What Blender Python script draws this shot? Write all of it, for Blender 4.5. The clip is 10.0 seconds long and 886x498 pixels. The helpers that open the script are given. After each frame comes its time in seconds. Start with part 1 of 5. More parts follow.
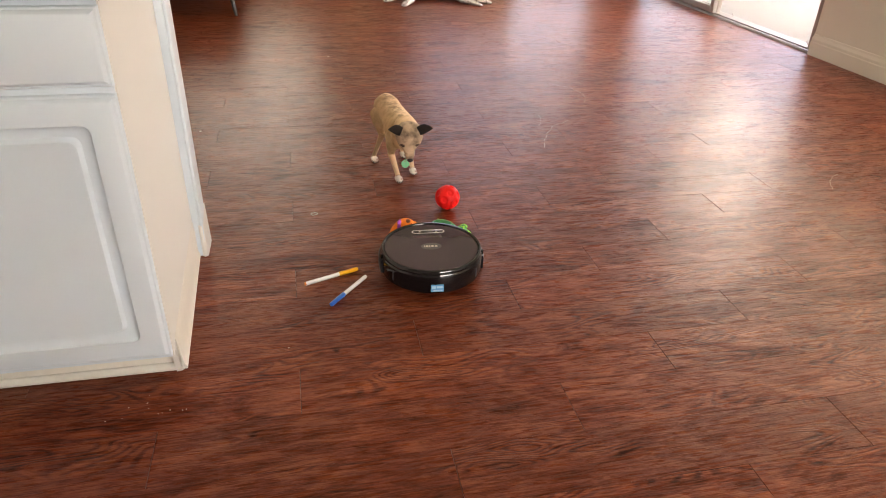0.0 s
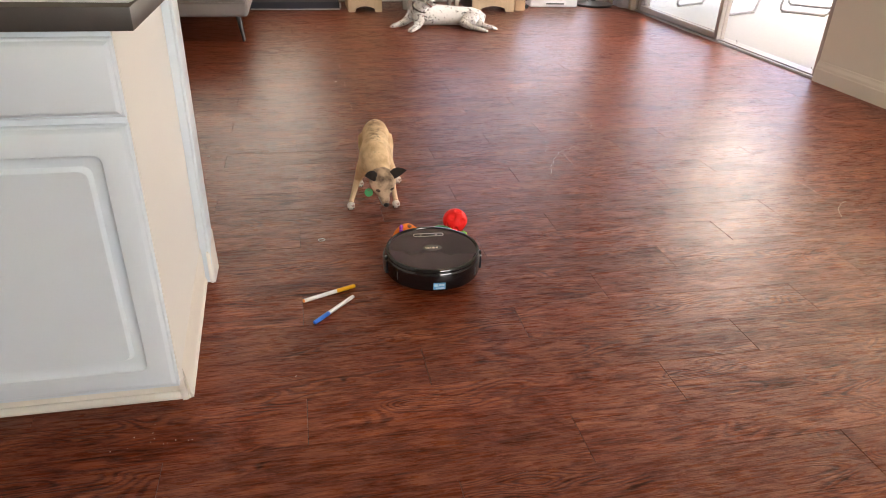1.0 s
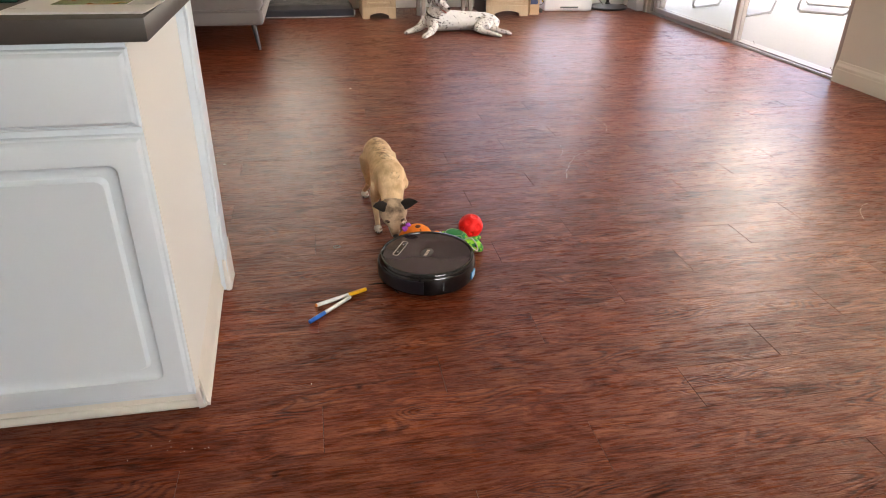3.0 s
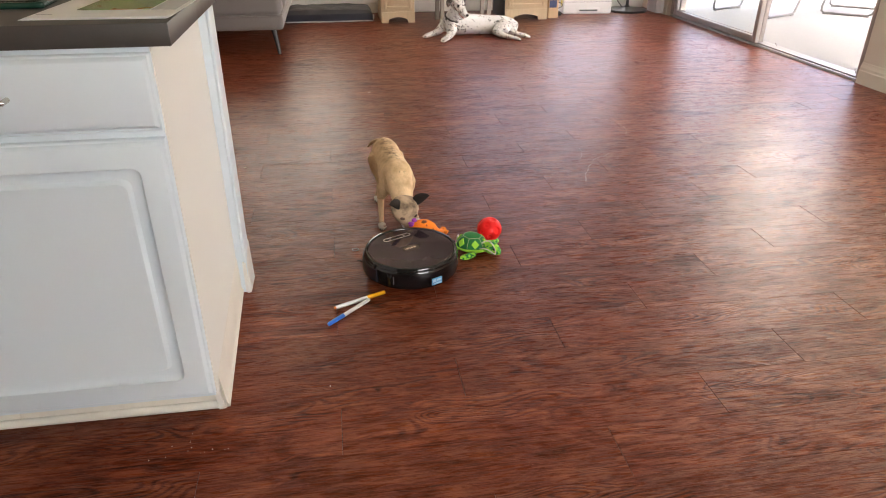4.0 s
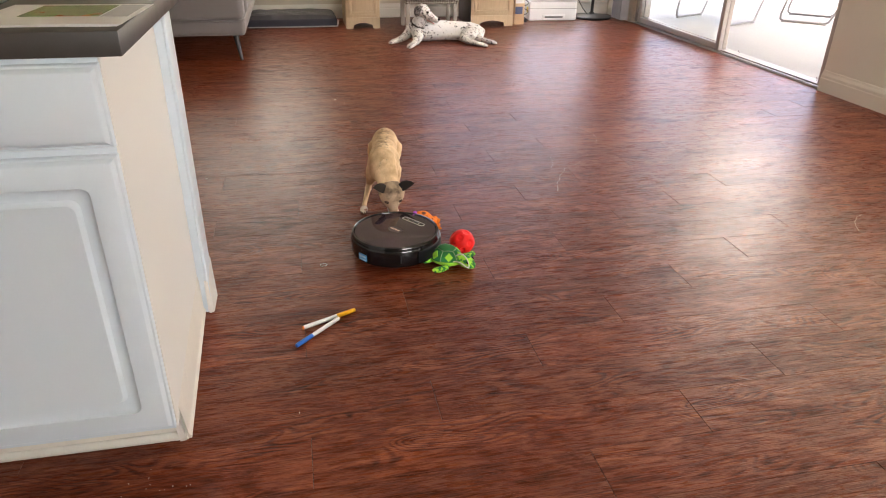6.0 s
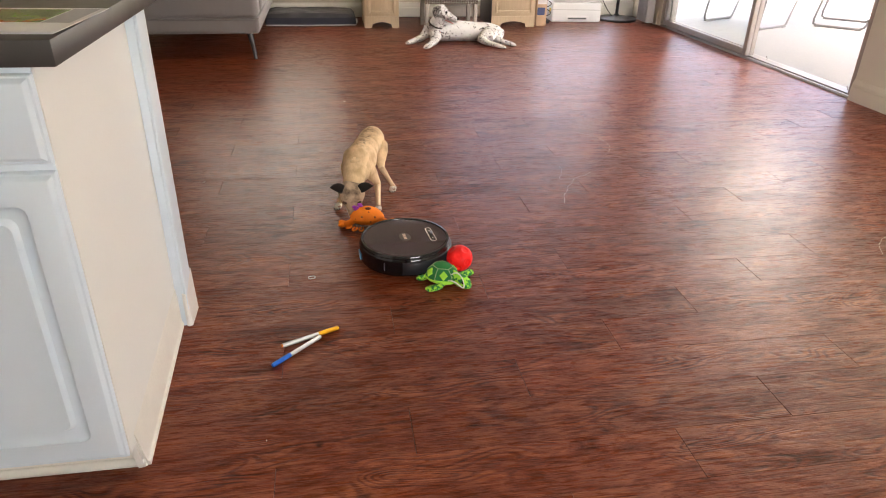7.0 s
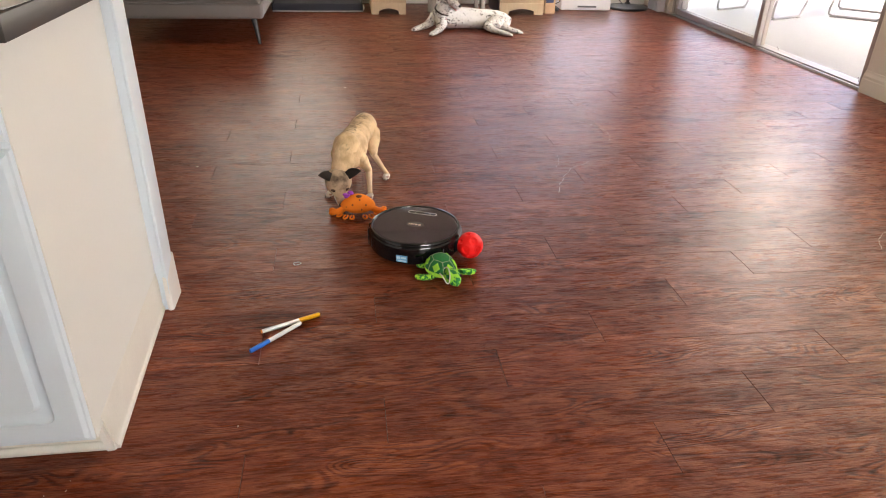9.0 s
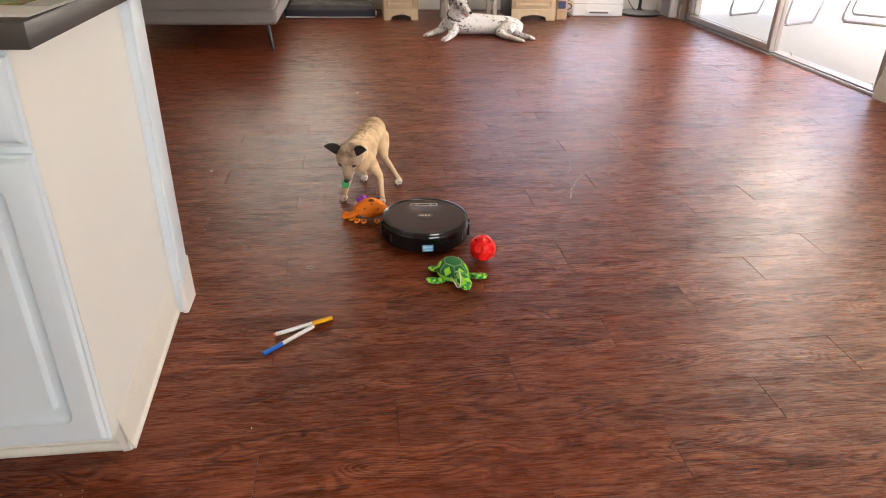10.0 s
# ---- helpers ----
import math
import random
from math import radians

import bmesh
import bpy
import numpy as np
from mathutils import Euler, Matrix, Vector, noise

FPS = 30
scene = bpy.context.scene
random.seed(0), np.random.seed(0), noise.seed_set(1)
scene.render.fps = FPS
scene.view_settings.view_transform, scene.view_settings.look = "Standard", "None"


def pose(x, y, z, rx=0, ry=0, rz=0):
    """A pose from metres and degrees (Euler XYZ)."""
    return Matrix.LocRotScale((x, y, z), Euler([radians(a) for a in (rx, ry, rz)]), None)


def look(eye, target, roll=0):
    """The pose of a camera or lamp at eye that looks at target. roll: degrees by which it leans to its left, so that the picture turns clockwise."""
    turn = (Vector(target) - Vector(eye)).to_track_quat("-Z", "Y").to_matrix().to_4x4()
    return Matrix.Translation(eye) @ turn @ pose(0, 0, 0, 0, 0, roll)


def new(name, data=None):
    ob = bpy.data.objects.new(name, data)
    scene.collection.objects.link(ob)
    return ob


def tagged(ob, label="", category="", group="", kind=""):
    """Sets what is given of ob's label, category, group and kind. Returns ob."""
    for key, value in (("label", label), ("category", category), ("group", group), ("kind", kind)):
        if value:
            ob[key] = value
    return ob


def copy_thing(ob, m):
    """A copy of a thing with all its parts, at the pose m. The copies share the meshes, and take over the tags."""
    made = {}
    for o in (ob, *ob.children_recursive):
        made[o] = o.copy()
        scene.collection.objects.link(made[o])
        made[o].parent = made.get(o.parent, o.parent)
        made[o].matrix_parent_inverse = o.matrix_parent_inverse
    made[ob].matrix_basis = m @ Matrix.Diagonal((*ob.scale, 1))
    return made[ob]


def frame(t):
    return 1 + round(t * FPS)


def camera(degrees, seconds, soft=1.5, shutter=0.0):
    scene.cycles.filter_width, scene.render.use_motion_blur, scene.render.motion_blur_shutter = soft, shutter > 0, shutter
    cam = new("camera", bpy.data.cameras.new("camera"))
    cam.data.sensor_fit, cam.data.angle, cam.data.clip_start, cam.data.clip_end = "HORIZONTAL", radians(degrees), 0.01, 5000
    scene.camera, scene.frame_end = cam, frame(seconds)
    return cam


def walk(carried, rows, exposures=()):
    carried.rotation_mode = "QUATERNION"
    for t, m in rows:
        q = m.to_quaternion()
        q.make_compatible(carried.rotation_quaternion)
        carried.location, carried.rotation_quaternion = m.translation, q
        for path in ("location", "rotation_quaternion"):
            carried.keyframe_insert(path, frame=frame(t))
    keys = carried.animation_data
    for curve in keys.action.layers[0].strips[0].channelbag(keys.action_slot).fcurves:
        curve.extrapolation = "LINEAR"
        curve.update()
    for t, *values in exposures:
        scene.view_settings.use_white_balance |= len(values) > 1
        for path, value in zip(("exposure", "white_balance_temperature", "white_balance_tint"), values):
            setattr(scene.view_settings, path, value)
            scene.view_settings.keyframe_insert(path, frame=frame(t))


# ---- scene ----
cam = camera(66.3, 10.0, soft=1.0)
PATH = [
    (0, (0.179, 0.485, 1.102), (0.555, 2.172, 0.096), 1.9),
    (0.5, (0.171, 0.492, 1.108), (0.54, 2.196, 0.128), 2.1),
    (1, (0.169, 0.502, 1.112), (0.539, 2.222, 0.162), 1.9),
    (1.5, (0.171, 0.51, 1.111), (0.537, 2.238, 0.173), 2.0),
    (2, (0.174, 0.511, 1.112), (0.524, 2.242, 0.174), 1.4),
    (3.5, (0.174, 0.51, 1.111), (0.477, 2.251, 0.175), 0.4),
    (4, (0.171, 0.511, 1.11), (0.445, 2.261, 0.18), 0.1),
    (4.5, (0.169, 0.514, 1.109), (0.436, 2.264, 0.177), 0.3),
    (5, (0.159, 0.522, 1.109), (0.433, 2.27, 0.177), 0.7),
    (5.5, (0.155, 0.548, 1.109), (0.492, 2.29, 0.187), 0.9),
    (5.7, (0.155, 0.565, 1.103), (0.528, 2.304, 0.189), 0.9),
    (6.8, (0.263, 0.665, 1.11), (0.594, 2.406, 0.183), 1.2),
    (7, (0.289, 0.686, 1.109), (0.589, 2.435, 0.186), 1.3),
    (7.5, (0.333, 0.705, 1.102), (0.566, 2.466, 0.183), 1.9),
    (8, (0.357, 0.708, 1.097), (0.551, 2.468, 0.167), 1.5),
    (8.5, (0.371, 0.702, 1.094), (0.593, 2.448, 0.144), 1.4),
    (9, (0.376, 0.694, 1.094), (0.637, 2.435, 0.143), 1.6),
    (9.5, (0.374, 0.686, 1.097), (0.623, 2.431, 0.15), 1.5),
    (10, (0.37, 0.684, 1.098), (0.601, 2.435, 0.16), 1.4),
]
walk(cam, [(t, look(eye, target, roll)) for t, eye, target, roll in PATH],
     [(0, 2.47, 7500, 12), (0.8, 2.44, 7200, 11), (2, 2.40, 6950, 10), (10, 2.38, 6950, 10)])

# world, sun, large lights
world = bpy.data.worlds.new("world")
scene.world = world
world.use_nodes = True
wn = world.node_tree.nodes
sky = wn.new("ShaderNodeTexSky")
sky.sky_type, sky.sun_disc = "NISHITA", False
sky.sun_elevation, sky.sun_rotation = radians(52), radians(194)
world.node_tree.links.new(sky.outputs[0], wn["Background"].inputs["Color"])
sky.air_density, sky.dust_density, sky.ozone_density = 0.3, 8.0, 0.4
wn["Background"].inputs["Strength"].default_value = 0.64
sun = new("sun", bpy.data.lights.new("sun", "SUN"))
sun.data.energy, sun.data.angle, sun.data.color = 5.0, radians(0.5), (1.0, 0.95, 0.87)
sun.matrix_world = look((-0.15 * 30, -0.6 * 30, 0.8 * 30), (0, 0, 0))


def window_lamp(name, place, target, w, h, watts, colour):
    """An area lamp set in an opening, standing in for sky light."""
    lamp = new(name, bpy.data.lights.new(name, "AREA"))
    lamp.data.shape, lamp.data.size, lamp.data.size_y = "RECTANGLE", w, h
    lamp.data.energy, lamp.data.color = watts, colour
    lamp.matrix_world = look(place, target)
    return lamp


window_lamp("window_light_west", (-0.4, 8.06, 1.55), (-0.4, 0, 1.55), 1.45, 1.1, 4.0, (1.0, 0.84, 0.34))
window_lamp("window_light_east", (2.5, 8.06, 1.15), (2.5, 0, 1.15), 1.95, 1.9, 1.4, (1.0, 0.78, 0.44))
# weak lamp added so the robot lid mirrors a bright patch
window_lamp("transom_reflection_light", (1.11, 8.06, 2.36), (1.11, 0, 2.36), 0.42, 0.09, 0.02, (1.0, 0.93, 0.82))
# added fill from behind the camera, brightens the cabinet front
window_lamp("kitchen_fill_light", (2.3, -2.26, 1.6), (1.0, 0.9, 0.3), 2.2, 1.1, 12.0, (0.80, 0.92, 1.0))
# added fill lamp in an unseen side opening, for panel and floor sheen
window_lamp("side_fill_light", (3.66, 3.62, 1.55), (0, 3.62, 1.55), 1.5, 1.1, 3.6, (1.0, 0.88, 0.68))
# extra fill in the open doorway, strengthens the sky's glare on the floor
window_lamp("door_fill_light", (3.66, 5.17, 1.40), (0, 5.17, 1.40), 1.1, 1.2, 9.0, (1.0, 0.90, 0.78))


# materials
def nodes_of(name):
    m = bpy.data.materials.new(name)
    m.use_nodes = True
    return m, m.node_tree.nodes, m.node_tree.links, m.node_tree.nodes["Principled BSDF"]


def mat(name, col, rough=0.5, metal=0.0, var=0.12, scale=6.0, fine=90.0, bump=0.08, stretch=(1, 1, 1), spec=0.5, sheen=0.0, coat=0.0):
    """A surface with broad stains and fine grain at real size."""
    m, n, l, b = nodes_of(name)
    tc, mp = n.new("ShaderNodeTexCoord"), n.new("ShaderNodeMapping")
    mp.inputs["Scale"].default_value = stretch
    l.new(tc.outputs["Object"], mp.inputs["Vector"])
    big, small = n.new("ShaderNodeTexNoise"), n.new("ShaderNodeTexNoise")
    big.inputs["Scale"].default_value, big.inputs["Detail"].default_value = scale, 4
    small.inputs["Scale"].default_value, small.inputs["Detail"].default_value = fine, 3
    for k in (big, small):
        l.new(mp.outputs[0], k.inputs["Vector"])
    f = n.new("ShaderNodeMix")
    f.inputs[0].default_value = 0.4
    l.new(big.outputs[0], f.inputs[2])
    l.new(small.outputs[0], f.inputs[3])
    c = n.new("ShaderNodeMix")
    c.data_type = "RGBA"
    c.inputs[6].default_value = (*[v * (1 - var * 1.6) for v in col], 1)
    c.inputs[7].default_value = (*[min(1, v * (1 + var * 1.6)) for v in col], 1)
    l.new(f.outputs[0], c.inputs[0])
    l.new(c.outputs[2], b.inputs["Base Color"])
    r = n.new("ShaderNodeMapRange")
    r.inputs[3].default_value, r.inputs[4].default_value = max(0.02, rough * 0.8), min(1, rough * 1.2)
    l.new(big.outputs[0], r.inputs[0])
    l.new(r.outputs[0], b.inputs["Roughness"])
    b.inputs["Metallic"].default_value = metal
    b.inputs["Specular IOR Level"].default_value = spec
    b.inputs["Sheen Weight"].default_value = sheen
    b.inputs["Coat Weight"].default_value = coat
    if bump:
        bp = n.new("ShaderNodeBump")
        bp.inputs["Strength"].default_value, bp.inputs["Distance"].default_value = bump, 0.004
        l.new(small.outputs[0], bp.inputs["Height"])
        l.new(bp.outputs[0], b.inputs["Normal"])
    return m


def wood_floor(name, island):
    """Red-brown vinyl plank: long grain, cathedral figure, a brushed gloss, a tint of its own for each plank."""
    m, n, l, b = nodes_of(name)
    geo = n.new("ShaderNodeNewGeometry")
    if island:
        rnd = geo.outputs["Random Per Island"]
    else:
        rnd = n.new("ShaderNodeObjectInfo").outputs["Random"]
    shift = n.new("ShaderNodeVectorMath")
    shift.operation = "MULTIPLY"
    shift.inputs[1].default_value = (37.0, 11.0, 5.0)
    l.new(rnd, shift.inputs[0])
    add = n.new("ShaderNodeVectorMath")
    l.new(geo.outputs["Position"], add.inputs[0])
    l.new(shift.outputs[0], add.inputs[1])

    def noise_at(scale, detail, distort=0.0, rough=0.55):
        mp, t = n.new("ShaderNodeMapping"), n.new("ShaderNodeTexNoise")
        mp.inputs["Scale"].default_value = scale
        t.inputs["Scale"].default_value, t.inputs["Detail"].default_value = 1.0, detail
        t.inputs["Distortion"].default_value, t.inputs["Roughness"].default_value = distort, rough
        l.new(add.outputs[0], mp.inputs["Vector"])
        l.new(mp.outputs[0], t.inputs["Vector"])
        return t.outputs[0]

    figure = noise_at((9, 46, 1), 7, 1.4, 0.66)
    grain = noise_at((8, 420, 1), 3, 0.2)
    cloud = noise_at((3.4, 11, 1), 6, 1.6, 0.64)
    smear = noise_at((1.3, 1.7, 1), 5)
    swell = noise_at((2.6, 10.5, 1), 1.5, 0.5, 0.40)
    where = noise_at((2.4, 9, 1), 2, 0.5)

    def span(src, a, b, c, d):
        q = n.new("ShaderNodeMapRange")
        for i, v in enumerate((a, b, c, d)):
            q.inputs[i + 1].default_value = v
        l.new(src, q.inputs[0])
        return q.outputs[0]

    def blend(f, p, q):
        x = n.new("ShaderNodeMix")
        if isinstance(f, float):
            x.inputs[0].default_value = f
        else:
            l.new(f, x.inputs[0])
        l.new(p, x.inputs[2])
        l.new(q, x.inputs[3])
        return x.outputs[0]

    k1, k2 = n.new("ShaderNodeMath"), n.new("ShaderNodeMath")
    k1.operation, k2.operation = "MULTIPLY_ADD", "SINE"
    k1.inputs[1].default_value = 120.0
    l.new(swell, k1.inputs[0])
    l.new(span(figure, 0, 1, 0, 5), k1.inputs[2])
    l.new(k1.outputs[0], k2.inputs[0])
    even = span(grain, 0.0, 1.0, 0.5, 0.5)
    rings = blend(span(where, 0.50, 0.60, 0.0, 1.0), even, span(k2.outputs[0], -0.9, 0.4, 0.0, 1.0))
    tone = blend(0.62, figure, cloud)
    tone = blend(0.20, tone, grain)
    w2 = n.new("ShaderNodeMix")
    w2.inputs[0].default_value = 0.11
    l.new(tone, w2.inputs[2])
    l.new(rings, w2.inputs[3])
    ramp = n.new("ShaderNodeValToRGB")
    e = ramp.color_ramp.elements
    e[0].position, e[0].color = 0.36, (0.036, 0.0074, 0.0042, 1)
    e[1].position, e[1].color = 0.66, (0.315, 0.094, 0.034, 1)
    mid = e.new(0.50)
    mid.color = (0.162, 0.0325, 0.0125, 1)
    l.new(w2.outputs[0], ramp.inputs[0])
    pores = noise_at((14, 165, 1), 6, 1.2, 0.70)
    pr = n.new("ShaderNodeMapRange")
    pr.inputs[1].default_value, pr.inputs[2].default_value = 0.43, 0.50
    pr.inputs[3].default_value, pr.inputs[4].default_value = 0.72, 1.0
    l.new(pores, pr.inputs[0])
    tint = n.new("ShaderNodeMapRange")
    tint.inputs[3].default_value, tint.inputs[4].default_value = 0.86, 1.14
    l.new(rnd, tint.inputs[0])
    mul = n.new("ShaderNodeVectorMath")
    mul.operation = "SCALE"
    l.new(ramp.outputs[0], mul.inputs[0])
    l.new(tint.outputs[0], mul.inputs["Scale"])
    mul2 = n.new("ShaderNodeVectorMath")
    mul2.operation = "SCALE"
    l.new(mul.outputs[0], mul2.inputs[0])
    l.new(pr.outputs[0], mul2.inputs["Scale"])
    l.new(mul2.outputs[0], b.inputs["Base Color"])
    rr = n.new("ShaderNodeMix")
    rr.inputs[0].default_value = 0.5
    l.new(grain, rr.inputs[2])
    l.new(smear, rr.inputs[3])
    ridge = noise_at((15, 130, 1), 5, 0.8, 0.62)
    rr2 = n.new("ShaderNodeMix")
    rr2.inputs[0].default_value = 0.72
    l.new(rr.outputs[0], rr2.inputs[2])
    l.new(ridge, rr2.inputs[3])
    r = n.new("ShaderNodeMapRange")
    r.inputs[1].default_value, r.inputs[2].default_value = 0.40, 0.60
    r.inputs[3].default_value, r.inputs[4].default_value = 0.22, 0.44
    l.new(rr2.outputs[0], r.inputs[0])
    l.new(r.outputs[0], b.inputs["Roughness"])
    hgt = n.new("ShaderNodeMix")
    hgt.inputs[0].default_value = 0.35
    h0 = n.new("ShaderNodeMix")
    h0.inputs[0].default_value = 0.34
    l.new(ridge, h0.inputs[2])
    l.new(rings, h0.inputs[3])
    l.new(h0.outputs[0], hgt.inputs[2])
    l.new(grain, hgt.inputs[3])
    bp = n.new("ShaderNodeBump")
    bp.inputs["Strength"].default_value, bp.inputs["Distance"].default_value = 1.0, 0.0017
    l.new(hgt.outputs[0], bp.inputs["Height"])
    l.new(bp.outputs[0], b.inputs["Normal"])
    gl = n.new("ShaderNodeMath")
    gl.operation = "MULTIPLY"
    l.new(span(blend(0.5, ridge, cloud), 0.40, 0.60, 0.05, 0.38), gl.inputs[0])
    l.new(span(pores, 0.42, 0.53, 0.30, 1.0), gl.inputs[1])
    l.new(gl.outputs[0], b.inputs["Specular IOR Level"])
    b.inputs["Coat Weight"].default_value, b.inputs["Coat Roughness"].default_value, b.inputs["Coat IOR"].default_value = 0.20, 0.34, 1.4
    return m


def glass_material(name):
    m, n, l, b = nodes_of(name)
    b.inputs["Base Color"].default_value = (0.97, 0.99, 0.98, 1)
    b.inputs["Roughness"].default_value = 0.01
    b.inputs["Transmission Weight"].default_value = 1.0
    b.inputs["IOR"].default_value = 1.08
    return m


M_PLANK = wood_floor("red_brown_plank", False)
M_PLANK_REST = wood_floor("red_brown_plank_rest", True)
M_JOINT = mat("joint_dark", (0.012, 0.006, 0.005), 0.8)
M_WALL = mat("wall_cream_paint", (0.62, 0.58, 0.50), 0.7, var=0.03, scale=2, fine=160, bump=0.06)
M_CREAM = mat("cream_panel_paint", (0.80, 0.805, 0.765), 0.5, var=0.025, scale=3, fine=140, bump=0.05)
M_WHITE = mat("white_cabinet_paint", (0.71, 0.80, 0.86), 0.32, var=0.015, scale=3, fine=160, bump=0.03)
M_TRIM = mat("white_trim_paint", (0.80, 0.79, 0.75), 0.38, var=0.05, scale=9, fine=120, bump=0.06)
M_OLD_TRIM = mat("yellowed_trim_paint", (0.80, 0.785, 0.715), 0.42, var=0.07, scale=14, fine=120, bump=0.08)
M_CEIL = mat("ceiling_paint", (0.78, 0.77, 0.74), 0.8, var=0.03, scale=3, fine=200, bump=0.2)
M_COUNTER = mat("dark_grey_counter", (0.060, 0.054, 0.048), 0.38, var=0.16, scale=25, fine=380, bump=0.02)
M_GLASS = glass_material("clear_glass")
M_ALU = mat("brushed_aluminium", (0.34, 0.31, 0.29), 0.42, 0.3, 0.06, 8, 120, 0.03)
M_TRACK = mat("pale_worn_aluminium", (0.40, 0.375, 0.36), 0.40, 0.4, 0.08, 10, 150, 0.04)
M_STEEL = mat("satin_nickel", (0.55, 0.52, 0.48), 0.25, 0.95, 0.05, 8, 200, 0.02)
M_CONCRETE = mat("patio_concrete", (0.385, 0.385, 0.385), 0.8, var=0.08, scale=1.2, fine=40, bump=0.15)
M_GROUND = mat("outdoor_ground", (0.30, 0.29, 0.22), 0.9, var=0.2, scale=0.4, fine=8, bump=0.2)
M_STUCCO = mat("stucco_white", (0.75, 0.73, 0.70), 0.85, var=0.05, scale=2, fine=90, bump=0.25)
M_SOFA = mat("grey_sofa_fabric", (0.205, 0.188, 0.183), 0.85, var=0.08, scale=5, fine=420, bump=0.30, sheen=0.4)
M_DARKLEG = mat("dark_leg_wood", (0.030, 0.030, 0.032), 0.4, var=0.15)
M_MAT = mat("charcoal_plush", (0.052, 0.050, 0.056), 0.9, var=0.55, scale=9, fine=160, bump=0.6, sheen=0.1)
M_MATBASE = mat("navy_mat_side", (0.026, 0.028, 0.042), 0.85, var=0.15, scale=10, fine=300, bump=0.3)
M_OAK = mat("pale_oak", (0.50, 0.385, 0.255), 0.45, var=0.14, scale=5, fine=60, bump=0.08, stretch=(14, 14, 1))
# darker copy of the oak, with the kneehole's shade in its colour
M_OAK_SHADED = mat("shaded_kneehole_board", (0.16, 0.11, 0.07), 0.6, var=0.15, scale=5, fine=60, stretch=(14, 14, 1))
M_STOOLLEG = mat("weathered_grey_wood", (0.36, 0.33, 0.30), 0.6, var=0.12, scale=6, fine=80, stretch=(10, 10, 1))
M_RATTAN = mat("woven_rattan", (0.13, 0.10, 0.085), 0.7, var=0.35, scale=30, fine=160, bump=0.3)
M_CARD = mat("orange_carton", (0.52, 0.36, 0.22), 0.6, var=0.08)
M_NAVY = mat("navy_print", (0.03, 0.05, 0.14), 0.5)
M_PRINTER = mat("white_printer_plastic", (0.74, 0.76, 0.78), 0.35, var=0.02, fine=300, bump=0.03)
M_PRGREY = mat("grey_printer_slot", (0.10, 0.11, 0.12), 0.5)
M_YELLOW = mat("yellow_note", (0.80, 0.60, 0.05), 0.6)
M_BLACK = mat("black_metal", (0.014, 0.014, 0.015), 0.35, 0.2, var=0.15)
M_CABLE = mat("black_cable", (0.012, 0.012, 0.013), 0.5)
M_BLIND = mat("grey_vertical_blind", (0.42, 0.41, 0.42), 0.7, var=0.06, scale=4, fine=200, bump=0.1)
M_SLAT = mat("white_slat", (0.78, 0.79, 0.80), 0.5, var=0.03)
M_PAPER = mat("glossy_paper", (0.78, 0.78, 0.77), 0.3, var=0.03, scale=8)
M_INK = mat("grey_print", (0.42, 0.42, 0.44), 0.4, var=0.05)
M_CHAIR = mat("painted_steel_tube", (0.26, 0.25, 0.24), 0.4, 0.5, var=0.06)
M_SLING = mat("patio_sling_fabric", (0.66, 0.64, 0.60), 0.8, var=0.06, fine=300, bump=0.2)
M_CRUMB = mat("crumb_white", (0.75, 0.70, 0.62), 0.8)
M_SCRATCH = mat("scuffed_vinyl", (0.46, 0.36, 0.31), 0.6)


# mesh helpers
def part(name, bm, material, parent=None, label="", smooth=True):
    """Links a bmesh as one mesh object under a thing or under a part."""
    me = bpy.data.meshes.new(name)
    bmesh.ops.recalc_face_normals(bm, faces=bm.faces[:])
    bm.to_mesh(me)
    bm.free()
    mats = material if isinstance(material, (list, tuple)) else [material]
    for m in mats:
        me.materials.append(m)
    if smooth:
        me.polygons.foreach_set("use_smooth", [True] * len(me.polygons))
        me.set_sharp_from_angle(angle=radians(38))
    ob = new(name, me)
    if parent is not None:
        ob.parent = parent
    if label:
        tagged(ob, label)
    return ob


def thing(name, m, label, category, group="", kind=""):
    ob = new(name)
    ob.empty_display_size = 0.05
    ob.matrix_basis = m
    return tagged(ob, label, category, group, kind)


def box(x0, y0, z0, x1, y1, z1, bevel=0.004, segments=2, bm=None):
    bm = bm or bmesh.new()
    r = bmesh.ops.create_cube(bm, size=1.0, matrix=Matrix.Translation(((x0 + x1) / 2, (y0 + y1) / 2, (z0 + z1) / 2)) @ Matrix.Diagonal((x1 - x0, y1 - y0, z1 - z0, 1)))
    if bevel:
        es = {e for v in r["verts"] for e in v.link_edges}
        bmesh.ops.bevel(bm, geom=list(es), offset=bevel, segments=segments, profile=0.5, affect="EDGES")
    return bm


def loft(rings, n=16, bm=None, cap=True, power=1.0):
    """A skin over rings of (centre, right, up, half_width, half_height)."""
    bm = bm or bmesh.new()
    rows = []
    for c, r, u, w, h in rings:
        c, r, u = Vector(c), Vector(r), Vector(u)
        row = []
        for i in range(n):
            a = 2 * math.pi * i / n
            ca, sa = math.cos(a), math.sin(a)
            if power != 1.0:
                ca, sa = math.copysign(abs(ca) ** power, ca), math.copysign(abs(sa) ** power, sa)
            row.append(bm.verts.new(c + r * (w * ca) + u * (h * sa)))
        rows.append(row)
    for p, q in zip(rows, rows[1:]):
        for i in range(n):
            j = (i + 1) % n
            bm.faces.new((p[i], p[j], q[j], q[i]))
    if cap:
        bm.faces.new(rows[0][::-1])
        bm.faces.new(rows[-1])
    return bm


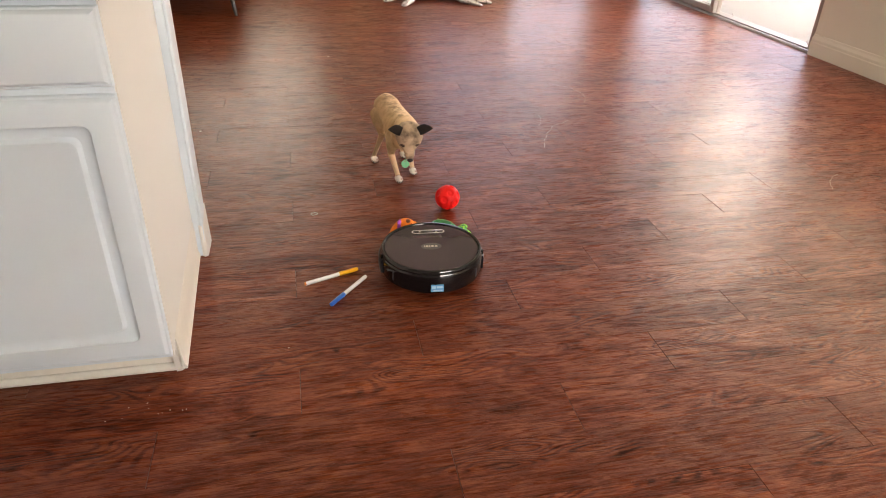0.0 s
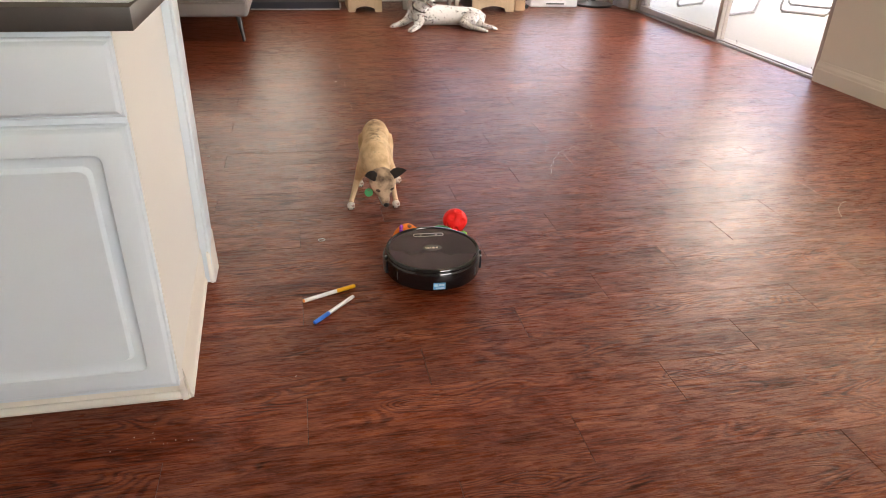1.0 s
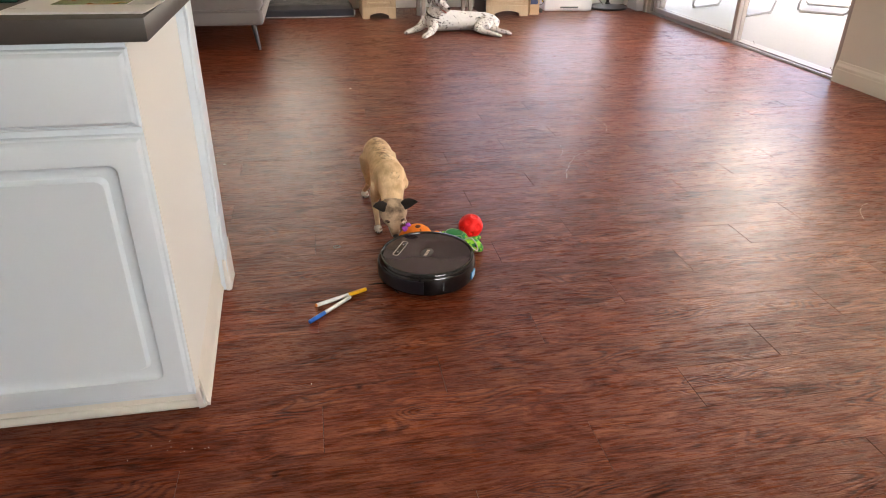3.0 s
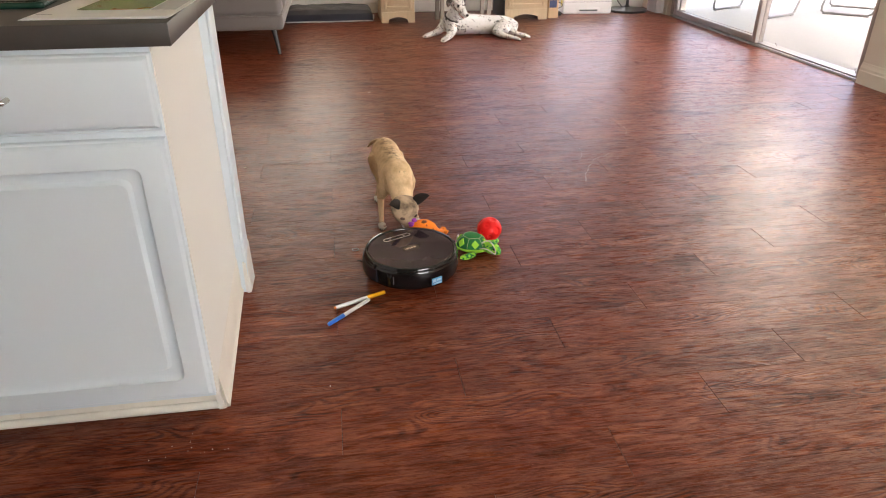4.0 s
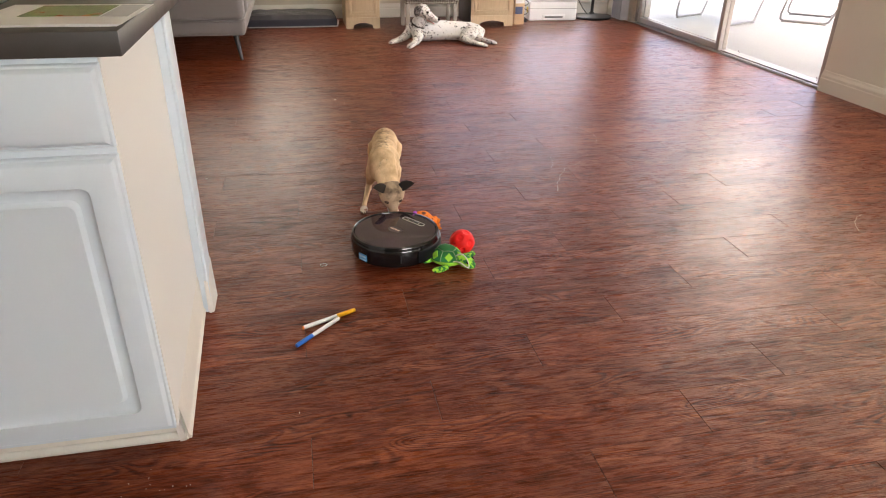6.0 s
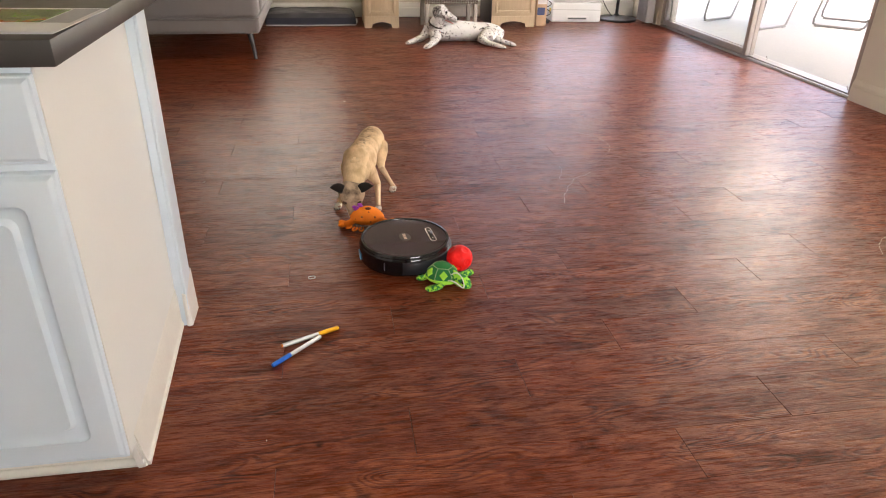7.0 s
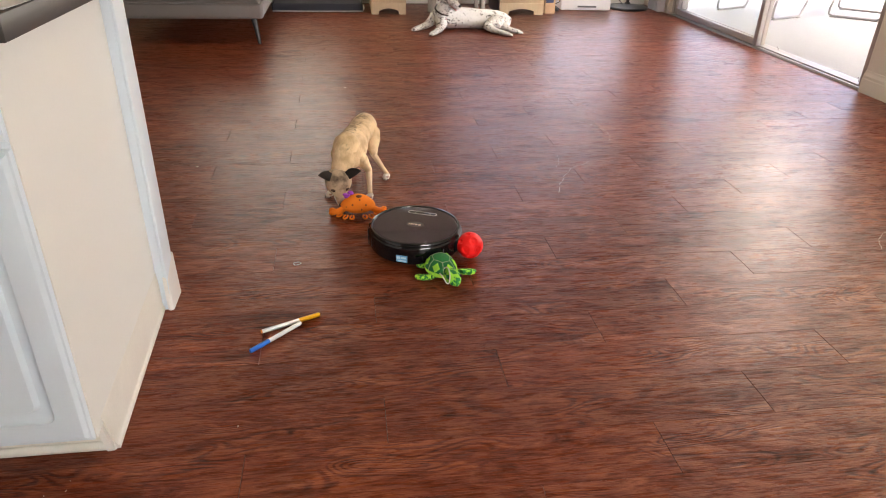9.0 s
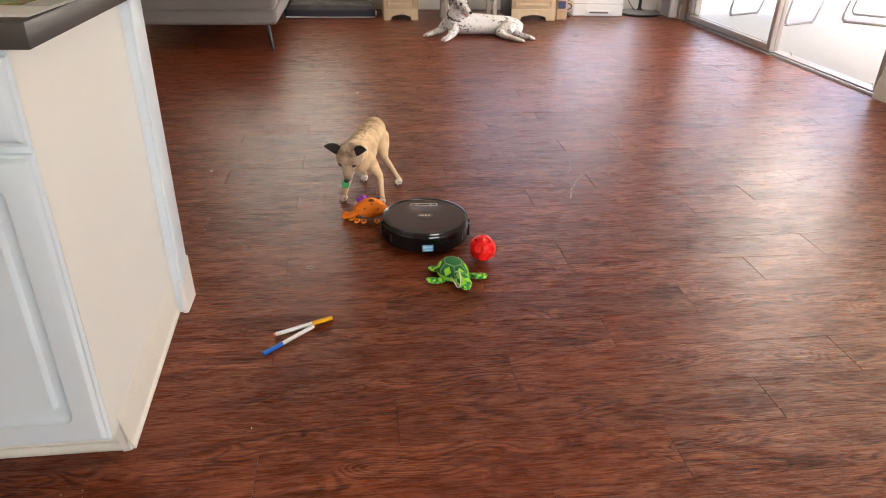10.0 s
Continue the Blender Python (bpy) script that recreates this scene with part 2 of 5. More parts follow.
def tube(points, radii, n=10, bm=None, cap=True):
    """A round bar along points, with a radius for each."""
    pts = [Vector(p) for p in points]
    if not isinstance(radii, (list, tuple)):
        radii = [radii] * len(pts)
    rings, right = [], None
    for i, p in enumerate(pts):
        d = (pts[min(i + 1, len(pts) - 1)] - pts[max(i - 1, 0)]).normalized()
        if right is None:
            right = d.orthogonal().normalized()
        right = (right - d * right.dot(d)).normalized()
        rings.append((p, right, d.cross(right), radii[i], radii[i]))
    return loft(rings, n, bm, cap)


def blob(centre, radii, turn=None, sub=2, bm=None):
    """An ellipsoid."""
    bm = bm or bmesh.new()
    m = Matrix.Translation(centre) @ (turn or Matrix()) @ Matrix.Diagonal((*radii, 1))
    bmesh.ops.create_icosphere(bm, subdivisions=sub, radius=1.0, matrix=m)
    return bm


def lathe(profile, n=48, bm=None):
    """Turns (radius, height) pairs about z."""
    bm = bm or bmesh.new()
    return loft([((0, 0, z), (1, 0, 0), (0, 1, 0), r, r) for r, z in profile], n, bm)


# setting: ground, patio, walls, ceiling
STRUCT = "structure"


def setting(name, bm, material, label, category, smooth=True):
    return tagged(part(name, bm, material, None, "", smooth), label, category, kind=STRUCT)


setting("ground", box(-60, -60, -0.4, 60, 60, -0.12, 0), M_GROUND, "dry sunlit ground around the house", "ground")
setting("patio_floor", box(3.72, -1.5, -0.16, 9.5, 12.0, -0.03, 0.01), M_CONCRETE, "pale sunlit concrete patio slab", "patio floor")
setting("subfloor", box(-4.4, -2.4, -0.10, 3.62, 8.2, -0.006, 0), M_JOINT, "dark subfloor under the planks", "floor")
BACK, EAST, WEST, SOUTH, CEIL = 7.98, 3.58, -4.2, -2.2, 2.85


def wall_x(name, y0, y1, x0, x1, holes, label):
    """A wall along x with rectangular openings (a0, a1, z0, z1)."""
    bm = bmesh.new()
    at = x0
    for a0, a1, z0, z1 in sorted(holes):
        box(at, y0, -0.01, a0, y1, CEIL, 0, bm=bm)
        if z0 > 0:
            box(a0, y0, -0.01, a1, y1, z0, 0, bm=bm)
        box(a0, y0, z1, a1, y1, CEIL, 0, bm=bm)
        at = a1
    box(at, y0, -0.01, x1, y1, CEIL, 0, bm=bm)
    return setting(name, bm, M_WALL, label, "wall", False)


W1, W2, W3, W4 = (-1.15, 0.35, 0.98, 2.12), (1.5, 3.5, 0.16, 2.12), (1.15, 3.45, 1.02, 2.15), (0.88, 1.34, 2.30, 2.42)
wall_x("wall_north", BACK, BACK + 0.14, WEST, EAST + 0.14, [W1, W4, W2], "cream painted wall with two windows behind the desk")
wall_x("wall_south", SOUTH - 0.14, SOUTH, WEST, EAST + 0.14, [W3], "cream painted kitchen wall with an added, unseen window")
setting("wall_west", box(WEST - 0.14, SOUTH - 0.14, -0.01, WEST, BACK + 0.14, CEIL, 0), M_WALL, "plain cream painted wall closing the room", "wall", False)
DOOR0, DOOR1, DOORTOP = 4.53, 7.32, 2.08
bm = box(EAST, SOUTH, -0.01, EAST + 0.14, 2.82, CEIL, 0)
# unseen opening from y 2.82 to 4.42, added for the side fill lamp
box(EAST, 2.82, -0.01, EAST + 0.14, 4.42, 0.98, 0, bm=bm)
box(EAST, 2.82, 2.12, EAST + 0.14, 4.42, CEIL, 0, bm=bm)
box(EAST, 4.42, -0.01, EAST + 0.14, DOOR0, CEIL, 0, bm=bm)
box(EAST, DOOR1, -0.01, EAST + 0.14, BACK, CEIL, 0, bm=bm)
box(EAST, DOOR0, DOORTOP, EAST + 0.14, DOOR1, CEIL, 0, bm=bm)
setting("wall_east", bm, M_WALL, "cream painted wall beside the sliding patio door", "wall", False)
setting("ceiling", box(WEST - 0.14, SOUTH - 0.14, CEIL, EAST + 0.14, BACK + 0.14, CEIL + 0.16, 0), M_CEIL, "plain white painted ceiling", "ceiling", False)


def moulding(name, a, b, out, height, depth, material, label):
    """A baseboard from a to b with a stepped and rounded top; out points into the room."""
    a, b, out = Vector(a), Vector(b), Vector(out)
    prof = [(0, 0), (depth, 0), (depth, height * 0.62), (depth * 0.82, height * 0.66), (depth * 0.82, height * 0.78), (depth * 0.45, height * 0.90), (depth * 0.3, height), (0, height)]
    bm = bmesh.new()
    r0 = [bm.verts.new(a + out * d + Vector((0, 0, z))) for d, z in prof]
    r1 = [bm.verts.new(b + out * d + Vector((0, 0, z))) for d, z in prof]
    for i in range(len(prof)):
        j = (i + 1) % len(prof)
        bm.faces.new((r0[i], r0[j], r1[j], r1[i]))
    bm.faces.new(r0[::-1])
    bm.faces.new(r1)
    return setting(name, bm, material, label, "baseboard", False)


moulding("baseboard", (EAST, SOUTH + 0.01, 0), (EAST, DOOR0 - 0.002, 0), (-1, 0, 0), 0.135, 0.018, M_WALL, "tall moulded cream baseboard along the wall")
moulding("baseboard", (EAST, DOOR1 + 0.07, 0), (EAST, BACK - 0.02, 0), (-1, 0, 0), 0.135, 0.018, M_WALL, "short moulded cream baseboard by the door")
moulding("baseboard", (WEST, BACK, 0), (W2[0] - 0.002, BACK, 0), (0, -1, 0), 0.135, 0.018, M_TRIM, "tall moulded white baseboard behind the desk")
moulding("baseboard", (W2[0], BACK, 0), (EAST - 0.02, BACK, 0), (0, -1, 0), 0.135, 0.018, M_TRIM, "tall moulded white baseboard under the window")


def window(name, hole, y, label, slats):
    """A frame, a pane and, where wanted, a lowered slatted blind in an opening of a wall along x."""
    a0, a1, z0, z1 = hole
    w = thing(name, pose(0, y, 0), label, "window", kind=STRUCT)
    bm = bmesh.new()
    for q in ((a0, z0, a0 + 0.05, z1), (a1 - 0.05, z0, a1, z1), (a0 + 0.05, z0, a1 - 0.05, z0 + 0.05), (a0 + 0.05, z1 - 0.05, a1 - 0.05, z1), ((a0 + a1) / 2 - 0.02, z0 + 0.05, (a0 + a1) / 2 + 0.02, z1 - 0.05)):
        box(q[0], 0.02, q[1], q[2], 0.06, q[3], 0.004, bm=bm)
    part("window_frame", bm, M_TRIM, w)
    bm = box(a0 - 0.04, -0.05, z0 - 0.03, a1 + 0.04, 0.018, z0 - 0.002, 0.006)
    part("window_sill", bm, M_TRIM, w)
    for i in range(slats):
        z = z0 + 0.03 + i * 0.05
        c = Vector(((a0 + a1) / 2, 0.005, z))
        bm = box(-(a1 - a0) / 2 + 0.012, -0.011, -0.0012, (a1 - a0) / 2 - 0.012, 0.011, 0.0012, 0)
        s = part("slat", bm, M_SLAT, w)
        s.matrix_basis = Matrix.Translation(c) @ pose(0, 0, 0, 48, 0, 0)
    return w


window("window_1", W1, BACK, "white framed window above the dog mat", 0)
window("window_2", W2, BACK, "white framed low window with a lowered slatted blind", 38)
# unseen opening, added and sized for the reflection in the robot lid
window("window_4", W4, BACK, "small unseen transom window, added to reflect in the robot lid", 0)
# unseen window, added as an opening for the cabinet's fill lamp
window("window_3", W3, SOUTH - 0.10, "unseen white framed kitchen window, added to hold a fill lamp", 0)

# sliding patio door
door = thing("door_1", pose(EAST + 0.03, 0, 0), "aluminium framed sliding glass patio door, partly open", "sliding door", kind=STRUCT)
part("threshold", box(-0.028, DOOR0 + 0.002, -0.005, 0.13, DOOR1 - 0.002, 0.006, 0.002), M_ALU, door, "worn aluminium sill")
for x0, x1, top, mt, lab in ((-0.0265, -0.0235, 0.010, M_ALU, "thin track lip"), (-0.0230, -0.0140, 0.0072, M_BLACK, "dark track groove"), (-0.0135, 0.0060, 0.013, M_TRACK, "pale worn track rail"), (0.0065, 0.0150, 0.0078, M_BLACK, "dark track groove"), (0.0155, 0.0900, 0.020, M_ALU, "grey outer sill"), (0.0905, 0.1290, 0.013, M_TRACK, "pale outer sill edge")):
    part("track", box(x0, DOOR0 + 0.004, 0.0062, x1, DOOR1 - 0.004, top, 0.0008, 1), mt, door, lab)
for y in (DOOR0 + 0.16, 5.62):
    part("weep_clip", tube([(0.070, y, 0.020), (0.070, y, 0.034), (0.070, y + 0.012, 0.036), (0.070, y + 0.012, 0.046)], 0.0025, 6), M_ALU, door, "small bent metal clip")
bm = box(-0.03, DOOR0 + 0.002, 0.026, 0.11, DOOR0 + 0.035, DOORTOP - 0.002, 0.003)
box(-0.03, DOOR1 - 0.05, 0.026, 0.11, DOOR1 - 0.002, DOORTOP - 0.002, 0.003, bm=bm)
box(-0.03, DOOR0 + 0.035, DOORTOP - 0.05, 0.11, DOOR1 - 0.05, DOORTOP - 0.002, 0.003, bm=bm)
part("door_frame", bm, M_ALU, door)


def leaf(name, x, y0, y1, label):
    """One glazed door leaf with stiles, rails and a pane."""
    bm = bmesh.new()
    for q in ((y0, 0.0215, y0 + 0.050, DOORTOP - 0.055), (y1 - 0.050, 0.0215, y1, DOORTOP - 0.055), (y0 + 0.050, 0.0215, y1 - 0.050, 0.072), (y0 + 0.045, DOORTOP - 0.105, y1 - 0.045, DOORTOP - 0.055)):
        box(x - 0.018, q[0], q[1], x + 0.018, q[2], q[3], 0.003, bm=bm)
    lf = part(name, bm, M_ALU, door, label)
    p = part("pane", box(x - 0.003, y0 + 0.04, 0.07, x + 0.003, y1 - 0.04, DOORTOP - 0.10, 0), M_GLASS, lf, "clear glass pane")
    p.visible_shadow = False
    return lf


leaf("fixed_leaf", 0.040, 5.79, DOOR1 - 0.05, "fixed glass leaf")
leaf("sliding_leaf", -0.009, 5.775, DOOR1 - 0.06, "sliding glass leaf pushed open")

# unseen eave, added to block direct sun through the south opening
setting("sun_block_eave", box(0.4, SOUTH - 1.55, 2.50, EAST + 0.14, SOUTH - 0.145, 2.60, 0), M_STUCCO, "unseen white slab added to keep sun out of the kitchen window", "roof eave", False)
# unseen slab over the patio, added to keep direct sun off it
setting("patio_sun_block", box(3.74, -1.5, 2.62, 6.7, 12.0, 2.72, 0), M_STUCCO, "unseen white slab added to shade the patio", "patio cover", False)

# patio: low wall with pierced blocks, two sled chairs
pw = thing("patio_wall", pose(6.9, 0, -0.03), "low white pierced block wall beyond the patio", "garden wall", kind=STRUCT)
part("wall_base", box(0, -1.5, 0, 0.16, 12, 0.28, 0.006), M_STUCCO, pw)
bm = bmesh.new()
for row in range(2):
    for i in range(66):
        y = -1.4 + i * 0.2
        box(0.02, y, 0.29 + row * 0.2, 0.14, y + 0.03, 0.49 + row * 0.2, 0, bm=bm)
    box(0.02, -1.5, 0.47 + row * 0.2, 0.14, 12, 0.50 + row * 0.2, 0, bm=bm)
tagged(part("pierced_block", bm, M_STUCCO, pw), kind="stuff")
part("coping", box(-0.02, -1.5, 0.70, 0.18, 12, 0.76, 0.008), M_STUCCO, pw)


def sled_chair(m):
    """A patio lounge chair: bent tube sled base, sling seat and back."""
    c = thing("patio_chair", m, "grey steel tube patio chair with a pale sling seat", "chair", "chairs on the patio")
    for s in (-0.325, 0.325):
        pts = [(-0.42, s, 0.42), (-0.262, s, 0.08), (-0.238, s, 0.032), (-0.20, s, 0.012), (0.20, s, 0.012), (0.232, s, 0.032), (0.236, s, 0.08), (0.16, s, 0.46)]
        part("sled_leg", tube(pts, 0.012, 8), M_CHAIR, c)
        for x in (-0.19, 0.19):
            part("foot_pad", box(x - 0.03, s - 0.016, 0.0, x + 0.03, s + 0.016, 0.012, 0.003), M_CHAIR, c)
    for x, z in ((0.16, 0.46), (-0.42, 0.42)):
        part("cross_bar", tube([(x, -0.325, z), (x, 0.325, z)], 0.011, 8), M_CHAIR, c)
    part("seat", loft([((x, 0, z), (0, 1, 0), (0, 0, 1), 0.31, 0.008) for x, z in ((0.26, 0.46), (0.05, 0.42), (-0.2, 0.39), (-0.40, 0.41))], 8), M_SLING, c, "pale sling seat")
    part("backrest", loft([((x, 0, z), (0, 1, 0), (0.8, 0, 0.4), 0.31, 0.008) for x, z in ((-0.41, 0.43), (-0.52, 0.68), (-0.64, 0.98))], 8), M_SLING, c, "pale sling backrest")
    return c


chair = sled_chair(pose(4.655, 7.57, -0.03, 0, 0, 204))
copy_thing(chair, pose(5.735, 7.485, -0.03, 0, 0, 137))

# kitchen peninsula: cabinet, side panel, counter
cab = thing("kitchen_cabinet", pose(-0.148, 1.785, 0), "white painted base cabinet with a drawer over a raised-panel door", "cabinet")
part("body", box(-0.575, 0.0125, 0.10, -0.034, 0.49, 0.872, 0.002), M_WHITE, cab)

part("face_frame", box(-0.575, -0.001, 0.10, -0.002, 0.012, 0.872, 0.001), M_WHITE, cab)


def front_panel(x0, z0, x1, z1, raised):
    """A routed front, 18 mm thick, its rim stepped and rounded; with a groove and a raised field where wanted."""
    bm = bmesh.new()
    d = [(0.0, 0.0), (0.0, -0.007), (0.002, -0.0100), (0.0055, -0.0110), (0.0065, -0.0125), (0.0115, -0.0175), (0.0130, -0.0185)]
    if raised:
        d += [(0.0545, -0.0185), (0.0550, -0.0150), (0.0590, -0.0105), (0.0660, -0.0075), (0.0740, -0.0065), (0.0780, -0.0070), (0.0795, -0.0090), (0.0830, -0.0165), (0.0845, -0.0182)]
    loops = []
    for i, y in d:
        pts = []
        r = 0.0 if not raised or i < 0.05 else 0.016
        for cx, cz, a0 in ((x1 - i, z1 - i, 0), (x0 + i, z1 - i, 90), (x0 + i, z0 + i, 180), (x1 - i, z0 + i, 270)):
            sx, sz = (1 if a0 in (0, 270) else -1), (1 if a0 in (0, 90) else -1)
            for q in range(4):
                a = radians(a0 + q * 30)
                pts.append((cx - sx * r + r * math.cos(a), y, cz - sz * r + r * math.sin(a)))
        loops.append([bm.verts.new(p) for p in pts])
    for p, q in zip(loops, loops[1:]):
        for i in range(16):
            j = (i + 1) % 16
            bm.faces.new((p[i], p[j], q[j], q[i]))
    bm.faces.new(loops[-1])
    bm.faces.new(loops[0][::-1])
    bmesh.ops.remove_doubles(bm, verts=bm.verts[:], dist=0.00005)
    return bm


drawer = part("drawer_front", front_panel(-0.570, 0.724, 0.0, 0.864, False), M_WHITE, cab, "plain white drawer front", True)
cdoor = part("cabinet_door", front_panel(-0.570, 0.110, 0.0, 0.711, True), M_WHITE, cab, "white raised-panel door", True)
bm = tube([(-0.345, -0.018, 0.793), (-0.345, -0.042, 0.793), (-0.335, -0.046, 0.793), (-0.255, -0.046, 0.793), (-0.245, -0.042, 0.793), (-0.245, -0.018, 0.793)], [0.0045, 0.005, 0.006, 0.006, 0.005, 0.0045], 10)
part("handle", bm, M_STEEL, drawer, "satin nickel bar handle")
copy_thing(cab, pose(-0.148 - 0.59, 1.785, 0))
tb = thing("toe_kick_board", pose(-0.152, 1.863, 0), "off-white toe board with a butt joint under the cabinet", "baseboard", kind=STRUCT)
for x0, x1 in ((-0.4595, 0.003), (-1.4, -0.4605)):
    part("board", box(x0, 0, 0.0, x1, 0.014, 0.098, 0.002), M_OLD_TRIM, tb)
    part("quarter_round", loft([((x, -0.002, 0.012), (0, 1, 0), (0, 0, 1), 0.010, 0.012) for x in (x0, x1)], 10), M_OLD_TRIM, tb)
pen_end = thing("peninsula_end_panel", pose(-0.148, 0, 0), "cream painted end panel of the peninsula, scuffed at the foot", "panel", kind=STRUCT)


def upright(prof, z0, z1, bm=None):
    """A board of one plan outline (x, y) between two heights."""
    bm = bm or bmesh.new()
    lo = [bm.verts.new((x, y, z0)) for x, y in prof]
    hi = [bm.verts.new((x, y, z1)) for x, y in prof]
    for i in range(len(prof)):
        j = (i + 1) % len(prof)
        bm.faces.new((lo[i], lo[j], hi[j], hi[i]))
    bm.faces.new(lo[::-1])
    bm.faces.new(hi)
    return bm


part("panel", upright([(-0.006, 1.788), (0.001, 1.788), (-0.024, 2.405), (-0.030, 2.405)], 0.1005, 0.872, upright([(-0.006, 1.879), (-0.002, 1.879), (-0.024, 2.405), (-0.030, 2.405)], 0.0, 0.1)), M_CREAM, pen_end)
part("corner_post", box(-0.10, 2.4055, 0.0, -0.0032, 2.49, 0.872, 0.002), M_WHITE, pen_end, "white painted corner post")
part("corner_bead", box(-0.0026, 2.4025, 0.0, 0.0055, 2.485, 0.8716, 0.0025, 3), M_WHITE, pen_end, "rounded white corner bead")
bm = bmesh.new()
rows = []
for y, k, near in ((1.862, 0.0, 1), (2.410, 1.0, 0)):
    face = 0.001 - 0.025 * ((y - 1.788) / 0.596)
    out = face + 0.0085
    prof = [(face, 0.0), (out, 0.0), (out + 0.0006, 0.010), (out - 0.0030, 0.016), (out - 0.0040, 0.022), (out - 0.0042, 0.085), (out - 0.0055, 0.108), (face + 0.0022, 0.119), (face + 0.0005, 0.124)]
    rows.append([bm.verts.new((x, y - (0.030 * z / 0.1 if near else 0), z)) for x, z in prof])
for i in range(len(prof) - 1):
    bm.faces.new((rows[0][i], rows[0][i + 1], rows[1][i + 1], rows[1][i]))
for e in rows:
    bm.faces.new(e)
bm.faces.new((rows[0][0], rows[1][0], rows[1][-1], rows[0][-1]))
part("skirting", bm, M_OLD_TRIM, pen_end, "loose yellowed skirting with an open joint", False)
bm = upright([(-0.018, 1.854), (-0.0045, 1.856), (-0.0055, 1.878), (-0.018, 1.878)], 0.0, 0.099)
for v in bm.verts:
    if v.co.z > 0.05:
        v.co.y -= 0.030
part("joint_filler", bm, M_TRIM, pen_end, "torn grey-white end of the toe board", False)
bm = upright([(-0.012, 2.412), (-0.005, 2.4005), (0.0010, 2.3995), (0.0065, 2.405), (0.0070, 2.500), (-0.012, 2.500)], 0.0, 0.105)
for v in bm.verts:
    if v.co.z > 0.04:
        v.co.x = -0.012 + (v.co.x + 0.012) * 0.93
        v.co.z += 0.030 * (v.co.y - 2.399) / 0.09
    elif v.co.x > 0.004:
        v.co.x += 0.0025
bmesh.ops.bevel(bm, geom=bm.edges[:], offset=0.0012, segments=2, affect="EDGES")
part("skirting_return", bm, M_TRIM, pen_end, "chipped skirting corner block", False)
setting("peninsula_back", box(-1.6, 2.38, 0, -0.26, 2.48, 0.872, 0), M_CREAM, "cream painted back of the peninsula", "panel", False)
bm = box(-1.65, 1.772, 0.874, -0.108, 2.66, 0.914, 0.0022, 2)
ctr = tagged(part("countertop", bm, M_COUNTER), "dark grey polished stone countertop on the peninsula", "countertop")

# papers and a dish on the counter
leaflet = thing("magazine", pose(-0.232, 1.93, 0.9145, 0, 0, -3), "open glossy magazine with a green and red photo on the counter", "magazine")
for i in range(3):
    part("sheet", box(-0.125 + i * 0.003, -0.115 + i * 0.002, 0.0002 + i * 0.0011, 0.122 + i * 0.003, 0.125, 0.0010 + i * 0.0011, 0), M_PAPER, leaflet, "", False)
m, n, l, b = nodes_of("magazine_photo")
tc, vn, rp = n.new("ShaderNodeTexCoord"), n.new("ShaderNodeTexNoise"), n.new("ShaderNodeValToRGB")
vn.inputs["Scale"].default_value, vn.inputs["Detail"].default_value = 26, 4
l.new(tc.outputs["Object"], vn.inputs["Vector"])
l.new(vn.outputs[0], rp.inputs[0])
e = rp.color_ramp.elements
e[0].position, e[0].color = 0.30, (0.02, 0.05, 0.012, 1)
e[1].position, e[1].color = 0.72, (0.33, 0.30, 0.05, 1)
for pz, cc in ((0.44, (0.08, 0.20, 0.02, 1)), (0.56, (0.16, 0.36, 0.04, 1)), (0.61, (0.45, 0.04, 0.02, 1))):
    e.new(pz).color = cc
l.new(rp.outputs[0], b.inputs["Base Color"])
b.inputs["Roughness"].default_value = 0.25
part("photo", box(-0.060, -0.025, 0.0034, 0.070, 0.105, 0.0040, 0), m, leaflet, "green and red printed photo", False)
part("grey_column", box(0.074, -0.030, 0.0034, 0.118, 0.11, 0.0038, 0), M_INK, leaflet, "grey printed column", False)
part("printed_bar", box(-0.112, -0.075, 0.0034, -0.085, -0.070, 0.0037, 0), M_INK, leaflet, "", False)
M_TRAY = mat("dark_green_glaze", (0.012, 0.045, 0.030), 0.25, var=0.2)
tray = thing("tray", pose(-0.445, 2.06, 0.914, 0, 0, 4), "small dark green tray on the counter", "tray")
part("rim", box(-0.07, -0.10, 0.0, 0.07, 0.10, 0.012, 0.005, 3), M_TRAY, tray)
part("well", box(-0.058, -0.088, 0.0125, 0.058, 0.088, 0.0140, 0), M_BLACK, tray, "dark inner face")

# sofa: seen from its end
sofa = thing("sofa", pose(-0.20, 5.96, 0), "grey fabric sofa on slanted dark legs", "sofa")
part("base", box(-1.05, 0.0, 0.185, 0.0, 1.95, 0.30, 0.03, 4), M_SOFA, sofa)
part("arm", box(-1.05, -0.012, 0.288, 0.0, 0.20, 0.66, 0.045, 5), M_SOFA, sofa, "boxy padded arm")
part("arm", box(-1.05, 1.76, 0.288, 0.0, 1.962, 0.66, 0.045, 5), M_SOFA, sofa)
part("back", box(-1.06, 0.19, 0.29, -0.80, 1.77, 0.86, 0.06, 5), M_SOFA, sofa)
for i in range(2):
    part("seat_cushion", box(-0.80, 0.205 + i * 0.78, 0.30, 0.015, 0.98 + i * 0.78, 0.47, 0.045, 5), M_SOFA, sofa)
part("piping", tube([(-1.0, -0.006, 0.296), (-0.03, -0.006, 0.296), (-0.004, 0.02, 0.296), (-0.002, 1.92, 0.296)], 0.005, 8), M_SOFA, sofa)
